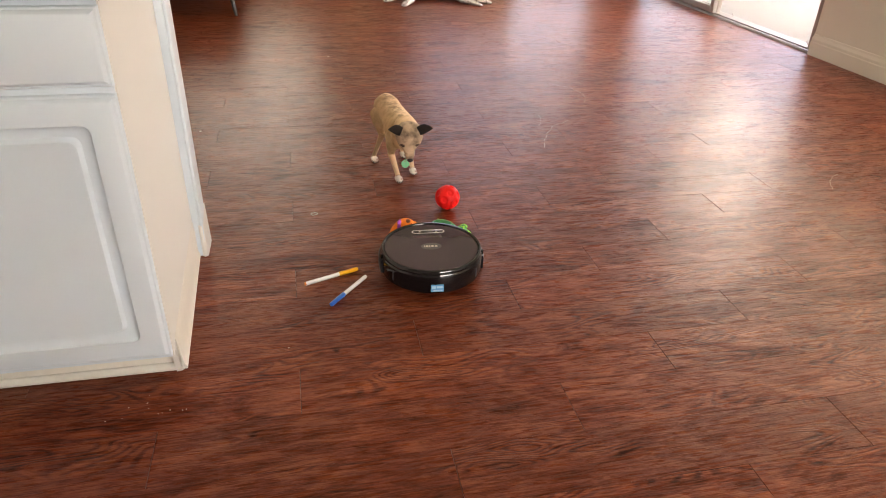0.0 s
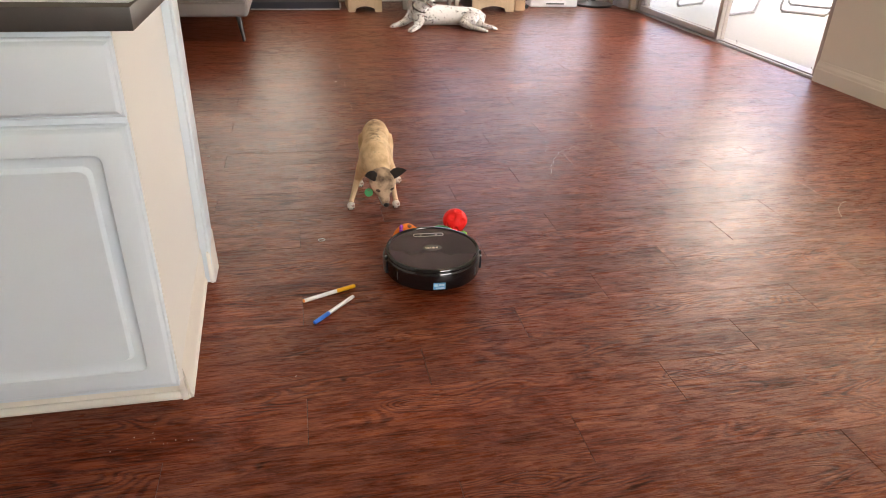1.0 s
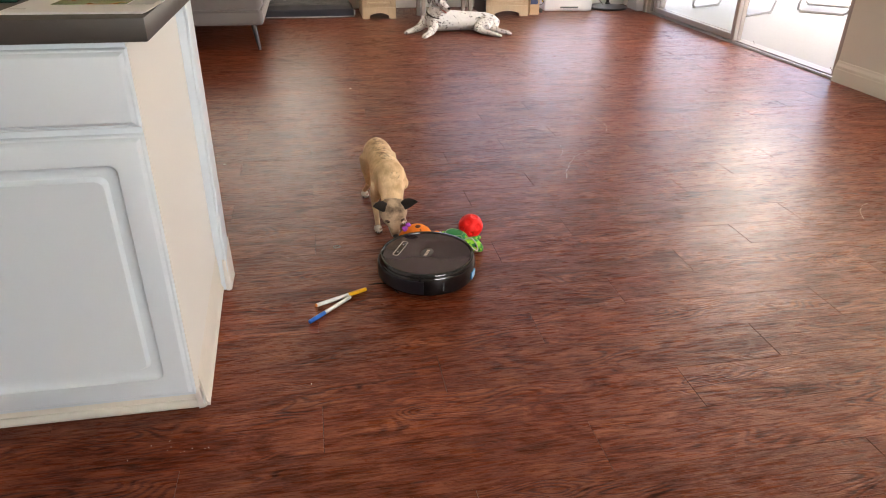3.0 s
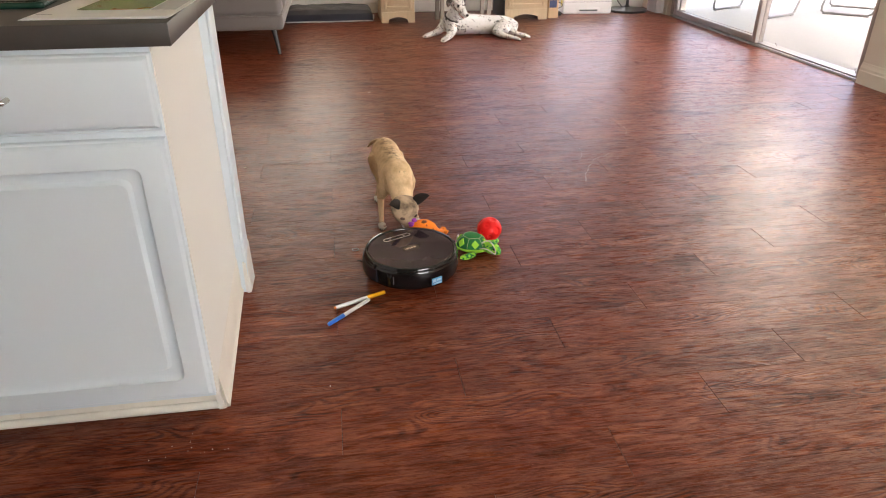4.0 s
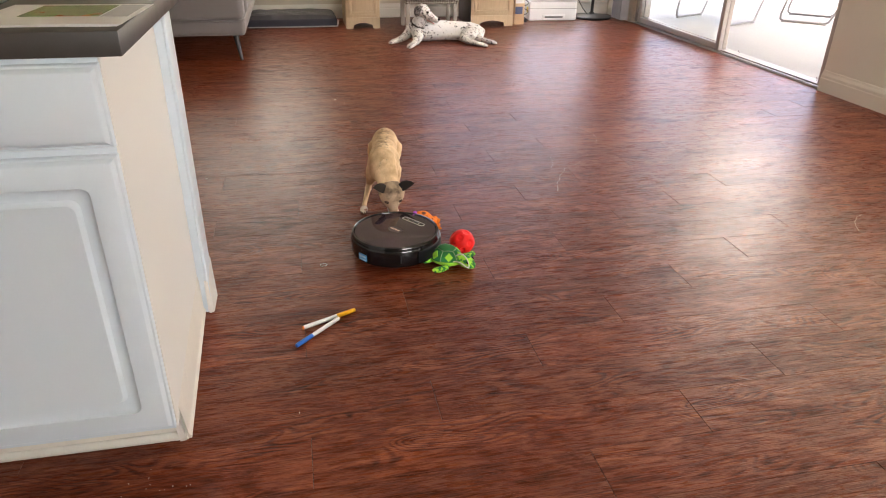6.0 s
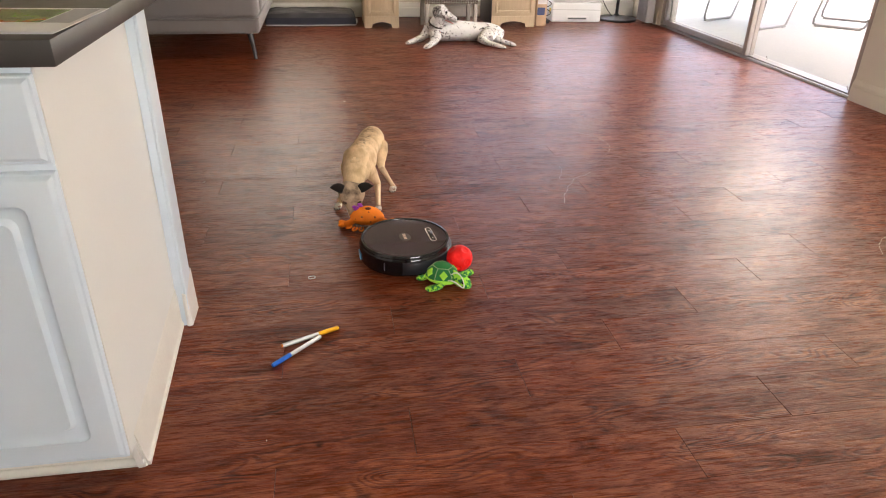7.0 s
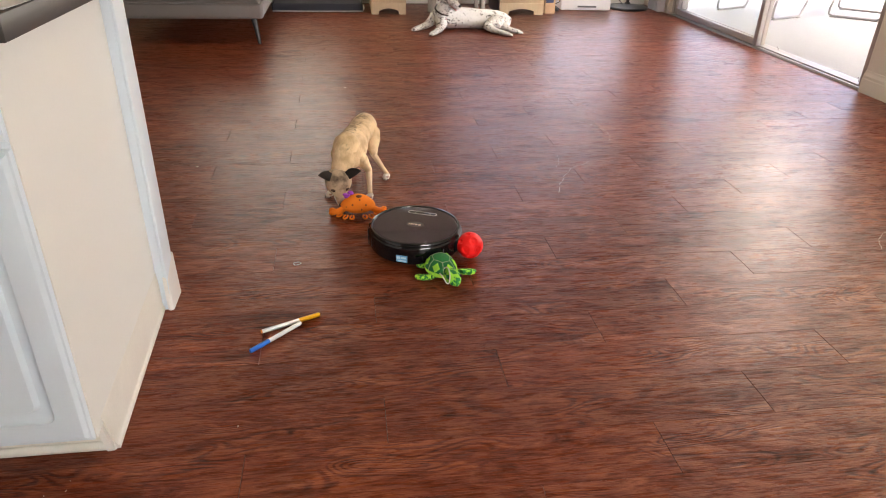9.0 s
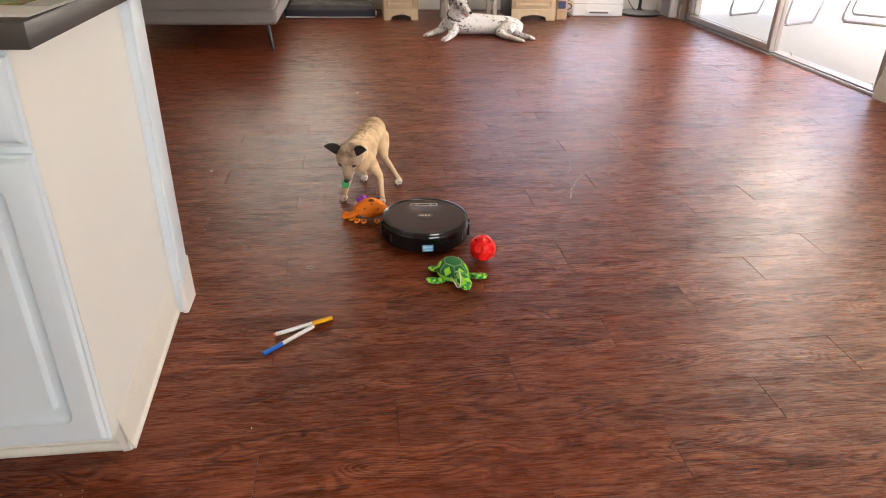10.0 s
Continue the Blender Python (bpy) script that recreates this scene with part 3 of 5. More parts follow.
for x, y, dx, dy in ((-0.085, 0.09, 0.035, -0.045), (-0.97, 0.09, -0.035, -0.045), (-0.085, 1.86, 0.035, 0.045), (-0.97, 1.86, -0.035, 0.045)):
    part("leg", tube([(x, y, 0.20), (x + dx, y + dy, 0.0)], [0.022, 0.012], 14), M_DARKLEG, sofa, "slanted tapered dark leg")

# dog mat
dm = thing("dog_mat", pose(0.14, 7.62, 0), "charcoal plush dog mat against the wall", "dog bed")
bm = bmesh.new()
nx, ny = 34, 18
grid = {}
for i in range(nx + 1):
    for j in range(ny + 1):
        u, v = i / nx * 2 - 1, j / ny * 2 - 1
        edge = (1 - abs(u) ** 7) * (1 - abs(v) ** 5)
        z = 0.075 + 0.050 * max(0, edge) ** 0.4 + 0.012 * noise.noise((u * 4, v * 3, 0.3))
        grid[i, j] = bm.verts.new((u * 0.415, v * 0.215, z if edge > 0.001 else 0.07))
for i in range(nx):
    for j in range(ny):
        bm.faces.new((grid[i, j], grid[i + 1, j], grid[i + 1, j + 1], grid[i, j + 1]))
part("plush_top", bm, M_MAT, dm, "charcoal plush top")
part("mattress_base", box(-0.418, -0.218, 0.0, 0.418, 0.218, 0.082, 0.020, 4), M_MATBASE, dm, "grey base with a seam")
part("piping", tube([(-0.41, -0.221, 0.012), (0.0, -0.223, 0.010), (0.41, -0.221, 0.012), (0.422, -0.20, 0.012), (0.421, 0.2, 0.012)], 0.006, 8), M_BLIND, dm, "pale grey piping along the foot")
part("tag", box(0.414, -0.17, 0.02, 0.435, -0.15, 0.06, 0.002), M_PAPER, dm, "white care tag")

# desk with two pedestals
desk = thing("desk", pose(0, 7.305, 0), "pale oak desk with two panelled pedestals", "desk")


def pedestal(x0, x1):
    """A pedestal on a plinth cut to an arch, with a panelled door."""
    w = x1 - x0
    p = part("pedestal", box(x0, 0.0, 0.095, x1, 0.50, 0.70, 0.004), M_OAK, desk, "pale oak pedestal")
    bm = bmesh.new()
    prof = [(x0, 0), (x0 + 0.060 * w / 0.3, 0)]
    for i in range(11):
        a = i / 10
        prof.append((x0 + w * (0.22 + 0.56 * a), 0.032 + 0.022 * math.sin(math.pi * a)))
    prof += [(x1 - 0.060 * w / 0.3, 0), (x1, 0), (x1, 0.10), (x0, 0.10)]
    f = [bm.verts.new((x, -0.010, z)) for x, z in prof]
    g = [bm.verts.new((x, 0.012, z)) for x, z in prof]
    bm.faces.new(f)
    bm.faces.new(g[::-1])
    for i in range(len(prof)):
        j = (i + 1) % len(prof)
        bm.faces.new((f[i], f[j], g[j], g[i]))
    part("plinth", bm, M_OAK, p, "arched plinth", False)
    for x in (x0, x1 - 0.02):
        part("plinth_side", box(x, 0.0125, 0.0, x + 0.02, 0.49, 0.0945, 0.002), M_OAK, p)
    bm = bmesh.new()
    for q in ((x0 + 0.03, 0.13, x0 + 0.055, 0.66), (x1 - 0.055, 0.13, x1 - 0.03, 0.66), (x0 + 0.055, 0.13, x1 - 0.055, 0.152), (x0 + 0.055, 0.638, x1 - 0.055, 0.66)):
        box(q[0], -0.010, q[1], q[2], 0.001, q[3], 0.004, bm=bm)
    part("door_moulding", bm, M_OAK, p)
    part("door_field", box(x0 + 0.070, -0.007, 0.168, x1 - 0.070, 0.001, 0.622, 0.003), M_OAK, p)


pedestal(0.635, 0.955)
pedestal(1.845, 2.272)
# dark sheet over the pale oak side, stands in for kneehole shade
part("kneehole_shade_sheet", box(1.838, 0.004, 0.0, 1.8445, 0.50, 0.69, 0.001), M_DARKLEG, desk, "dark sheet standing in for shade on the kneehole side")
part("desktop", box(0.60, -0.03, 0.70, 2.31, 0.54, 0.735, 0.006), M_OAK, desk)
part("back_board", box(0.957, 0.46, 0.30, 1.843, 0.48, 0.70, 0.002), M_OAK_SHADED, desk, "kneehole back board with shade put into its colour")

# woven stool
stool = thing("stool", pose(1.42, 7.28, 0), "low grey wooden stool with a woven rattan seat", "stool")
for x in (-0.225, 0.225):
    for y in (-0.15, 0.17):
        part("leg", box(x - 0.019, y - 0.019, 0, x + 0.019, y + 0.019, 0.245, 0.004), M_STOOLLEG, stool)
part("seat_frame", box(-0.245, -0.168, 0.236, 0.245, 0.19, 0.262, 0.006), M_STOOLLEG, stool)
bm = bmesh.new()
for i in range(22):
    for j in range(15):
        z = 0.272 + (0.005 if (i + j) % 2 else -0.002)
        blob((-0.235 + i * 0.0224, -0.155 + j * 0.0236, z), (0.0125, 0.0095, 0.006) if (i + j) % 2 else (0.0095, 0.0125, 0.006), sub=1, bm=bm)
for i in range(22):
    for r in range(2):
        blob((-0.235 + i * 0.0224, -0.170, 0.262 - r * 0.017), (0.0125, 0.006, 0.008) if (i + r) % 2 else (0.0085, 0.009, 0.008), sub=1, bm=bm)
tagged(part("woven_seat", bm, M_RATTAN, stool, "brown woven rattan seat"), kind="stuff")

# carton, cable, printer, lamp foot, blinds
carton = thing("carton", pose(2.355, 7.42, 0), "small orange and navy printed carton beside the desk", "box")
part("box_body", box(-0.05, -0.06, 0, 0.05, 0.06, 0.27, 0.002), M_CARD, carton)
part("print", box(-0.045, -0.0615, 0.10, 0.03, -0.0602, 0.17, 0), M_NAVY, carton, "navy printed field")
part("print", box(-0.045, -0.0615, 0.20, 0.045, -0.0602, 0.25, 0), M_PAPER, carton, "white printed field")
cable = thing("power_cable", pose(2.46, 7.50, 0), "black coiled power cable on the floor", "cable")
pts = [(0.03 * math.cos(a * 0.55), 0.03 * math.sin(a * 0.55), 0.02 + 0.0075 * a) for a in range(30)]
part("cord", tube([(0.0, 0.2, 0.004), (0.02, 0.1, 0.004)] + pts, 0.004, 6), M_CABLE, cable)
part("plug", box(-0.015, -0.02, 0.0, 0.02, 0.03, 0.035, 0.006), M_CABLE, cable)
prn = thing("printer", pose(2.79, 7.73, 0, 0, 0, -4), "white plastic desktop printer standing on the floor", "printer")
part("housing", box(-0.255, -0.18, 0.0, 0.255, 0.18, 0.19, 0.018, 4), M_PRINTER, prn)
part("top_lid", box(-0.235, -0.165, 0.190, 0.235, 0.17, 0.235, 0.014, 4), M_PRINTER, prn, "raised scanner lid")
slot = part("paper_tray", box(-0.11, -0.187, 0.018, 0.13, -0.176, 0.062, 0.004), M_PRINTER, prn)
part("tray_gap", box(-0.085, -0.1895, 0.030, 0.105, -0.1872, 0.046, 0.0005), M_PRGREY, slot, "dark tray slot")
part("seam", box(-0.25, -0.1815, 0.118, 0.25, -0.1795, 0.121, 0), M_PRGREY, prn)
part("sticky_note", box(-0.258, -0.14, 0.08, -0.2555, -0.09, 0.13, 0), M_YELLOW, prn, "yellow sticker")
lampfoot = thing("floor_lamp", pose(3.27, 7.70, 0), "black floor lamp with a round metal foot", "lamp")
part("foot", lathe([(0.16, 0), (0.205, 0.002), (0.21, 0.012), (0.20, 0.022), (0.10, 0.034), (0.03, 0.045), (0.022, 0.06)], 40), M_BLACK, lampfoot)
part("pole", tube([(0, 0, 0.05), (0, 0, 1.55)], 0.016, 14), M_BLACK, lampfoot)
part("shade", lathe([(0.15, 1.52), (0.155, 1.53), (0.11, 1.78), (0.10, 1.78)], 32), M_SLING, lampfoot, "pale fabric shade")
part("cord", tube([(-0.05, -0.02, 0.03), (-0.10, 0.03, 0.10), (-0.16, 0.12, 0.24), (-0.18, 0.2, 0.5)], 0.004, 6), M_CABLE, lampfoot)
blinds = thing("vertical_blinds", pose(3.49, 7.50, 0), "grey vertical blinds drawn aside by the patio door", "blinds")
for i in range(9):
    s = part("slat", box(-0.045, -0.0008, 0.02, 0.045, 0.0008, 2.08, 0), M_BLIND, blinds, "", False)
    s.matrix_basis = pose(-0.005 + 0.006 * (i % 2), -0.13 + i * 0.030, 0, 0, 0, 12 + 9 * (i % 3))
part("head_rail", box(-0.02, -0.16, 2.08, 0.03, 0.16, 2.12, 0.003), M_ALU, blinds)

# robot vacuum
M_ROBOT = mat("gloss_black_plastic", (0.006, 0.006, 0.007), 0.10, var=0.1, scale=30, fine=400, bump=0.0)
M_BUMPER = mat("satin_black_bumper", (0.007, 0.008, 0.012), 0.34, var=0.1, scale=30, fine=400, bump=0.02)
M_RIM = mat("satin_black_rim", (0.008, 0.008, 0.009), 0.09, var=0.1, scale=30, fine=400, bump=0.01)
M_TOP = mat("smoked_top_plate", (0.038, 0.022, 0.032), 0.05, var=0.06, scale=12, fine=500, bump=0.0, spec=0.40)
M_SILVER = mat("silver_plastic", (0.52, 0.50, 0.47), 0.3, 0.7, var=0.04)
M_GILT = mat("pale_gilt_print", (0.72, 0.62, 0.50), 0.35, 0.3, var=0.04)
M_EMBLEM = mat("dark_brown_emblem", (0.030, 0.020, 0.018), 0.3, var=0.08)
M_STICKER = mat("blue_sticker", (0.10, 0.36, 0.66), 0.4, var=0.05, scale=40)
M_STICKER2 = mat("pale_blue_print", (0.45, 0.66, 0.84), 0.4, var=0.05, scale=40)
M_SLOT = mat("dark_grey_plastic", (0.07, 0.07, 0.075), 0.3)
robot = thing("robot_vacuum", pose(0.53, 2.21, 0, 0, 0, 88), "round glossy black robot vacuum with a smoked top", "robot vacuum")
shell = part("shell", lathe([(0.10, 0.008), (0.138, 0.009), (0.150, 0.016), (0.1535, 0.026), (0.1540, 0.066), (0.1525, 0.073), (0.148, 0.079), (0.135, 0.0795)], 96), M_ROBOT, robot)
part("rim", lathe([(0.1405, 0.0790), (0.1410, 0.0850), (0.1430, 0.0875), (0.1475, 0.0870), (0.1505, 0.0825), (0.1515, 0.076), (0.140, 0.076)], 96), M_RIM, robot, "raised black rim")
part("top_plate", lathe([(0.002, 0.0795), (0.1385, 0.0795), (0.1400, 0.0830), (0.1395, 0.0842), (0.1375, 0.0845), (0.1355, 0.08455), (0.002, 0.0846)], 96), M_TOP, robot, "smoked brown-black top plate")
bm = bmesh.new()
ring = []
for i in range(56):
    a = radians(-105 + i * 210 / 55)
    c, s = math.cos(a), math.sin(a)
    ring.append([bm.verts.new((r * c, r * s, z)) for r, z in ((0.1535, 0.022), (0.1575, 0.024), (0.1585, 0.030), (0.1585, 0.060), (0.1570, 0.066), (0.1535, 0.068))])
for p, q in zip(ring, ring[1:]):
    for i in range(5):
        bm.faces.new((p[i], p[i + 1], q[i + 1], q[i]))
bm.faces.new(ring[0])
bm.faces.new(ring[-1][::-1])
part("bumper", bm, M_BUMPER, robot, "glossy black bumper")


def capsule_ring(x, z, half, r, w, h):
    """A flat slot-shaped frame, long across the robot."""
    bm = bmesh.new()
    loops = []
    for rr, zz in ((r - w, z), (r - w, z + h), (r, z + h), (r, z)):
        pts = []
        for i in range(24):
            a = 2 * math.pi * i / 24
            pts.append(bm.verts.new((x + rr * math.sin(a), math.copysign(half, math.cos(a)) + rr * math.cos(a), zz)))
        loops.append(pts)
    for p, q in zip(loops, loops[1:] + loops[:1]):
        for i in range(24):
            j = (i + 1) % 24
            bm.faces.new((p[i], p[j], q[j], q[i]))
    return bm


panel = part("button_panel", capsule_ring(0.090, 0.0846, 0.040, 0.0110, 0.0030, 0.0012), M_SILVER, robot, "silver slot-shaped button frame")
part("button", box(0.0825, -0.040, 0.0846, 0.0975, 0.040, 0.0853, 0.0004), M_ROBOT, panel)
for y in (-0.026, 0.026):
    part("button_mark", box(0.0875, y - 0.003, 0.0853, 0.0925, y + 0.003, 0.0856, 0), M_SILVER, panel)
part("button", lathe([(0.0001, 0.0847), (0.0055, 0.0847), (0.005, 0.0856), (0.0001, 0.0858)], 20), M_ROBOT, robot).location = (0.090, 0.0, 0.0006)
emb = lathe([(0.0002, 0.0), (0.0200, 0.0), (0.0200, 0.0003), (0.0002, 0.0003)], 40)
for v in emb.verts:
    v.co.y *= 1.55
part("emblem", emb, M_EMBLEM, robot, "dark oval emblem").location = (0, 0, 0.0845)
for i, (w, y) in enumerate(((0.0026, 0.0205), (0.0072, 0.0128), (0.0030, 0.0050), (0.0074, -0.0035), (0.0078, -0.0145))):
    part("logo_bar", box(-0.0048, y - w / 2, 0.0848, 0.0048, y + w / 2, 0.0852, 0), M_GILT, robot)
stk = part("label_patch", box(-0.1560, -0.0185, 0.024, -0.1530, 0.0185, 0.047, 0.0004), M_STICKER, robot, "blue sticker with pale print")
for q in ((-0.015, 0.036, 0.002, 0.043), (0.004, 0.034, 0.016, 0.044), (-0.015, 0.027, 0.012, 0.031)):
    part("print", box(-0.1564, q[0], q[1], -0.1559, q[2], q[3], 0), M_STICKER2, stk)
for s in (-1, 1):
    b = part("bumper_tab", box(-0.004, -0.0035, -0.007, 0.004, 0.0035, 0.007, 0.0015), M_RIM, robot)
    b.matrix_basis = pose(-0.028 + 0.0, s * 0.1500, 0.074, 0, 0, s * 100)
    b = part("side_slot", box(-0.0015, -0.002, -0.014, 0.0015, 0.002, 0.014, 0.001), M_SLOT, robot, "narrow dark grey side slot")
    b.matrix_basis = pose(-0.094, s * 0.1213, 0.045, 0, 0, s * 128)
    w = part("wheel", lathe([(0.005, -0.009), (0.026, -0.009), (0.028, -0.004), (0.028, 0.004), (0.026, 0.009), (0.005, 0.009)], 24), M_RIM, robot)
    w.matrix_basis = pose(0.0, s * 0.108, 0.028, 90, 0, 0)
for a in (0, 120, 240):
    b = part("side_brush", tube([(0, 0, 0), (0.03, 0.004, -0.001), (0.062, 0.012, -0.003)], [0.002, 0.0028, 0.0012], 6), M_RIM, robot, "dark brush arm")
    b.matrix_basis = pose(0.095, 0.098, 0.008, 0, 0, a + 10)

# red treat ball
M_BALL = mat("red_soft_plastic", (0.92, 0.012, 0.012), 0.45, var=0.04, scale=20, fine=300, bump=0.03, spec=0.3)
ball = thing("ball", pose(0.664, 2.617, 0.044), "bright red dimpled plastic dog ball", "ball")
bm = bmesh.new()
bmesh.ops.create_icosphere(bm, subdivisions=5, radius=1.0)
gold = math.pi * (3 - math.sqrt(5))
pits = []
for i in range(18):
    z = 1 - 2 * (i + 0.5) / 18
    r = math.sqrt(1 - z * z)
    pits.append((Vector((r * math.cos(gold * i), r * math.sin(gold * i), z)), 0.30 if i % 3 else 0.20, 0.10 if i % 3 else 0.20))
for v in bm.verts:
    p = v.co.normalized()
    k = 1.0
    for c, w, d in pits:
        a = p.angle(c)
        if a < w:
            k -= d * min(1.0, (w - a) / (w * 0.38)) ** 0.8
    v.co = p * (0.044 * k)
part("dimpled_shell", bm, M_BALL, ball)

# plush crab
M_ORANGE = mat("orange_plush", (1.0, 0.235, 0.010), 0.85, var=0.08, scale=30, fine=420, bump=0.5)
M_SPOT = mat("brown_plush_spot", (0.16, 0.045, 0.012), 0.9, var=0.1, fine=400, bump=0.4)
M_PURPLE = mat("purple_ribbon", (0.38, 0.05, 0.48), 0.6, var=0.1, fine=300, bump=0.2)
crab = thing("plush_crab", pose(0.476, 2.458, 0, 0, 0, -90), "orange plush crab dog toy with a purple bow", "plush toy")
bm = bmesh.new()
bmesh.ops.create_icosphere(bm, subdivisions=4, radius=1.0)
for v in bm.verts:
    p = v.co.copy()
    top = max(0.0, p.z)
    w = 0.064 * (1 - 0.22 * max(0, p.z)) * (1 + 0.05 * noise.noise(p * 2.4))
    v.co = (p.x * 0.044 * (1 - 0.25 * top), p.y * w, 0.038 + p.z * (0.042 if p.z > 0 else 0.030))
crab_body = part("body", bm, M_ORANGE, crab)
for y, z, x in ((0.028, 0.050, 0.034), (-0.020, 0.052, 0.034), (0.006, 0.066, 0.024), (0.045, 0.040, 0.026), (-0.042, 0.042, 0.027), (0.012, 0.036, 0.041)):
    part("spot", blob((x, y, z), (0.004, 0.0035, 0.0035), sub=2), M_SPOT, crab_body)
part("patch", blob((0.010, 0.004, 0.0755), (0.010, 0.012, 0.0045), sub=2), M_SPOT, crab_body, "brown stitched patch")
for s in (-1, 1):
    arm = part("arm", tube([(0.012, s * 0.050, 0.030), (0.012, s * 0.070, 0.018), (0.004, s * 0.085, 0.013)], [0.012, 0.0125, 0.011], 12), M_ORANGE, crab)
    bm = tube([(0.004, s * 0.083, 0.013), (-0.004, s * 0.098, 0.015), (-0.016, s * 0.103, 0.016)], [0.0115, 0.0125, 0.004], 12)
    tube([(0.006, s * 0.086, 0.013), (0.014, s * 0.098, 0.012), (0.013, s * 0.108, 0.013)], [0.010, 0.009, 0.003], 12, bm)
    part("claw", bm, M_ORANGE, arm)
    for x, y, turn in ((0.034, 0.042, 25), (0.038, 0.022, 8), (0.020, 0.058, 55)):
        ca, sa = math.cos(radians(turn)), math.sin(radians(turn))
        loop = []
        for k in range(9):
            a = radians(-150 + k * 37.5)
            u, v = 0.012 + 0.012 * math.cos(a), 0.0075 * math.sin(a)
            loop.append((x + u * ca - v * sa, s * (y + u * sa + v * ca), 0.0085 + 0.004 * (1 - u / 0.024)))
        part("leg", tube(loop, 0.0036, 8), M_ORANGE, crab, "curled loop leg")
bow = part("bow", blob((-0.004, -0.034, 0.074), (0.006, 0.006, 0.006), sub=2), M_PURPLE, crab, "purple ribbon bow")
for s, z in ((-1, 0.004), (1, 0.004), (-0.6, -0.006), (0.7, 0.010)):
    part("ribbon_loop", blob((-0.003 - 0.004 * s, -0.034 + s * 0.011, 0.076 + z), (0.006, 0.010, 0.0055), sub=2), M_PURPLE, bow)


# plush turtle
def spotted(name, base, spot, scale, edge, rough=0.9, bump=0.4, jitter=0.3, soft=0.07, tick=0.0):
    """Plush or coat in one colour with rounded spots of another."""
    m, n, l, b = nodes_of(name)
    tc, nz, mixv, vo, rp = n.new("ShaderNodeTexCoord"), n.new("ShaderNodeTexNoise"), n.new("ShaderNodeMix"), n.new("ShaderNodeTexVoronoi"), n.new("ShaderNodeValToRGB")
    nz.inputs["Scale"].default_value = scale * 1.3
    mixv.data_type = "VECTOR"
    mixv.inputs[0].default_value = jitter * 0.1
    l.new(tc.outputs["Object"], nz.inputs["Vector"])
    l.new(tc.outputs["Object"], mixv.inputs[4])
    l.new(nz.outputs["Color"], mixv.inputs[5])
    vo.inputs["Scale"].default_value = scale
    l.new(mixv.outputs[1], vo.inputs["Vector"])
    l.new(vo.outputs["Distance"], rp.inputs[0])
    e = rp.color_ramp.elements
    e[0].position, e[0].color = edge, (*spot, 1)
    e[1].position, e[1].color = edge + soft, (*base, 1)
    if tick:
        tn, tr, tm = n.new("ShaderNodeTexNoise"), n.new("ShaderNodeMapRange"), n.new("ShaderNodeMix")
        tn.inputs["Scale"].default_value, tn.inputs["Detail"].default_value = scale * 2.6, 5
        l.new(tc.outputs["Object"], tn.inputs["Vector"])
        tr.inputs[1].default_value, tr.inputs[2].default_value, tr.inputs[3].default_value, tr.inputs[4].default_value = 0.36, 0.50, tick, 0.0
        l.new(tn.outputs[0], tr.inputs[0])
        tm.data_type = "RGBA"
        l.new(tr.outputs[0], tm.inputs[0])
        l.new(rp.outputs[0], tm.inputs[6])
        tm.inputs[7].default_value = (0.16, 0.155, 0.16, 1)
        l.new(tm.outputs[2], b.inputs["Base Color"])
    else:
        l.new(rp.outputs[0], b.inputs["Base Color"])
    fine = n.new("ShaderNodeTexNoise")
    fine.inputs["Scale"].default_value = 380
    l.new(tc.outputs["Object"], fine.inputs["Vector"])
    bp = n.new("ShaderNodeBump")
    bp.inputs["Strength"].default_value, bp.inputs["Distance"].default_value = bump, 0.003
    l.new(fine.outputs[0], bp.inputs["Height"])
    l.new(bp.outputs[0], b.inputs["Normal"])
    b.inputs["Roughness"].default_value = rough
    b.inputs["Sheen Weight"].default_value = 0.05
    return m


M_LIME = spotted("lime_plush_dark_spots", (0.33, 0.76, 0.06), (0.020, 0.24, 0.045), 66, 0.46)
M_LIMEPLAIN = mat("lime_plush", (0.36, 0.76, 0.07), 0.9, var=0.12, scale=30, fine=400, bump=0.4)
M_SHELL = mat("dark_green_plush", (0.016, 0.20, 0.050), 0.9, var=0.3, scale=30, fine=400, bump=0.4)
M_STITCH = mat("grey_green_stitch", (0.30, 0.42, 0.24), 0.8)
M_STRING = mat("white_string", (0.75, 0.73, 0.68), 0.8, var=0.08)
M_EYE = mat("black_bead", (0.008, 0.008, 0.008), 0.12, var=0.0)
turtle = thing("plush_turtle", pose(0.605, 2.455, 0, 0, 0, -30), "green spotted plush sea turtle with a white string loop", "plush toy")
bm = bmesh.new()
bmesh.ops.create_icosphere(bm, subdivisions=4, radius=1.0)
for v in bm.verts:
    p = v.co
    v.co = (p.x * 0.056, p.y * 0.046 * (1 - 0.12 * p.x), 0.020 + p.z * (0.042 if p.z > 0 else 0.014))
t_shell = part("shell", bm, M_SHELL, turtle, "dark green domed plush shell")
part("belly_rim", blob((0, 0, 0.016), (0.060, 0.050, 0.0135), sub=4), M_LIMEPLAIN, turtle, "lime rim under the shell")


def on_dome(a, b):
    """A point on the shell's dome, by angle round and height angle."""
    cx = math.cos(radians(a)) * math.cos(radians(b))
    cy = math.sin(radians(a)) * math.cos(radians(b))
    return Vector((cx * 0.0565, cy * 0.0465 * (1 - 0.12 * cx), 0.020 + math.sin(radians(b)) * 0.0425))


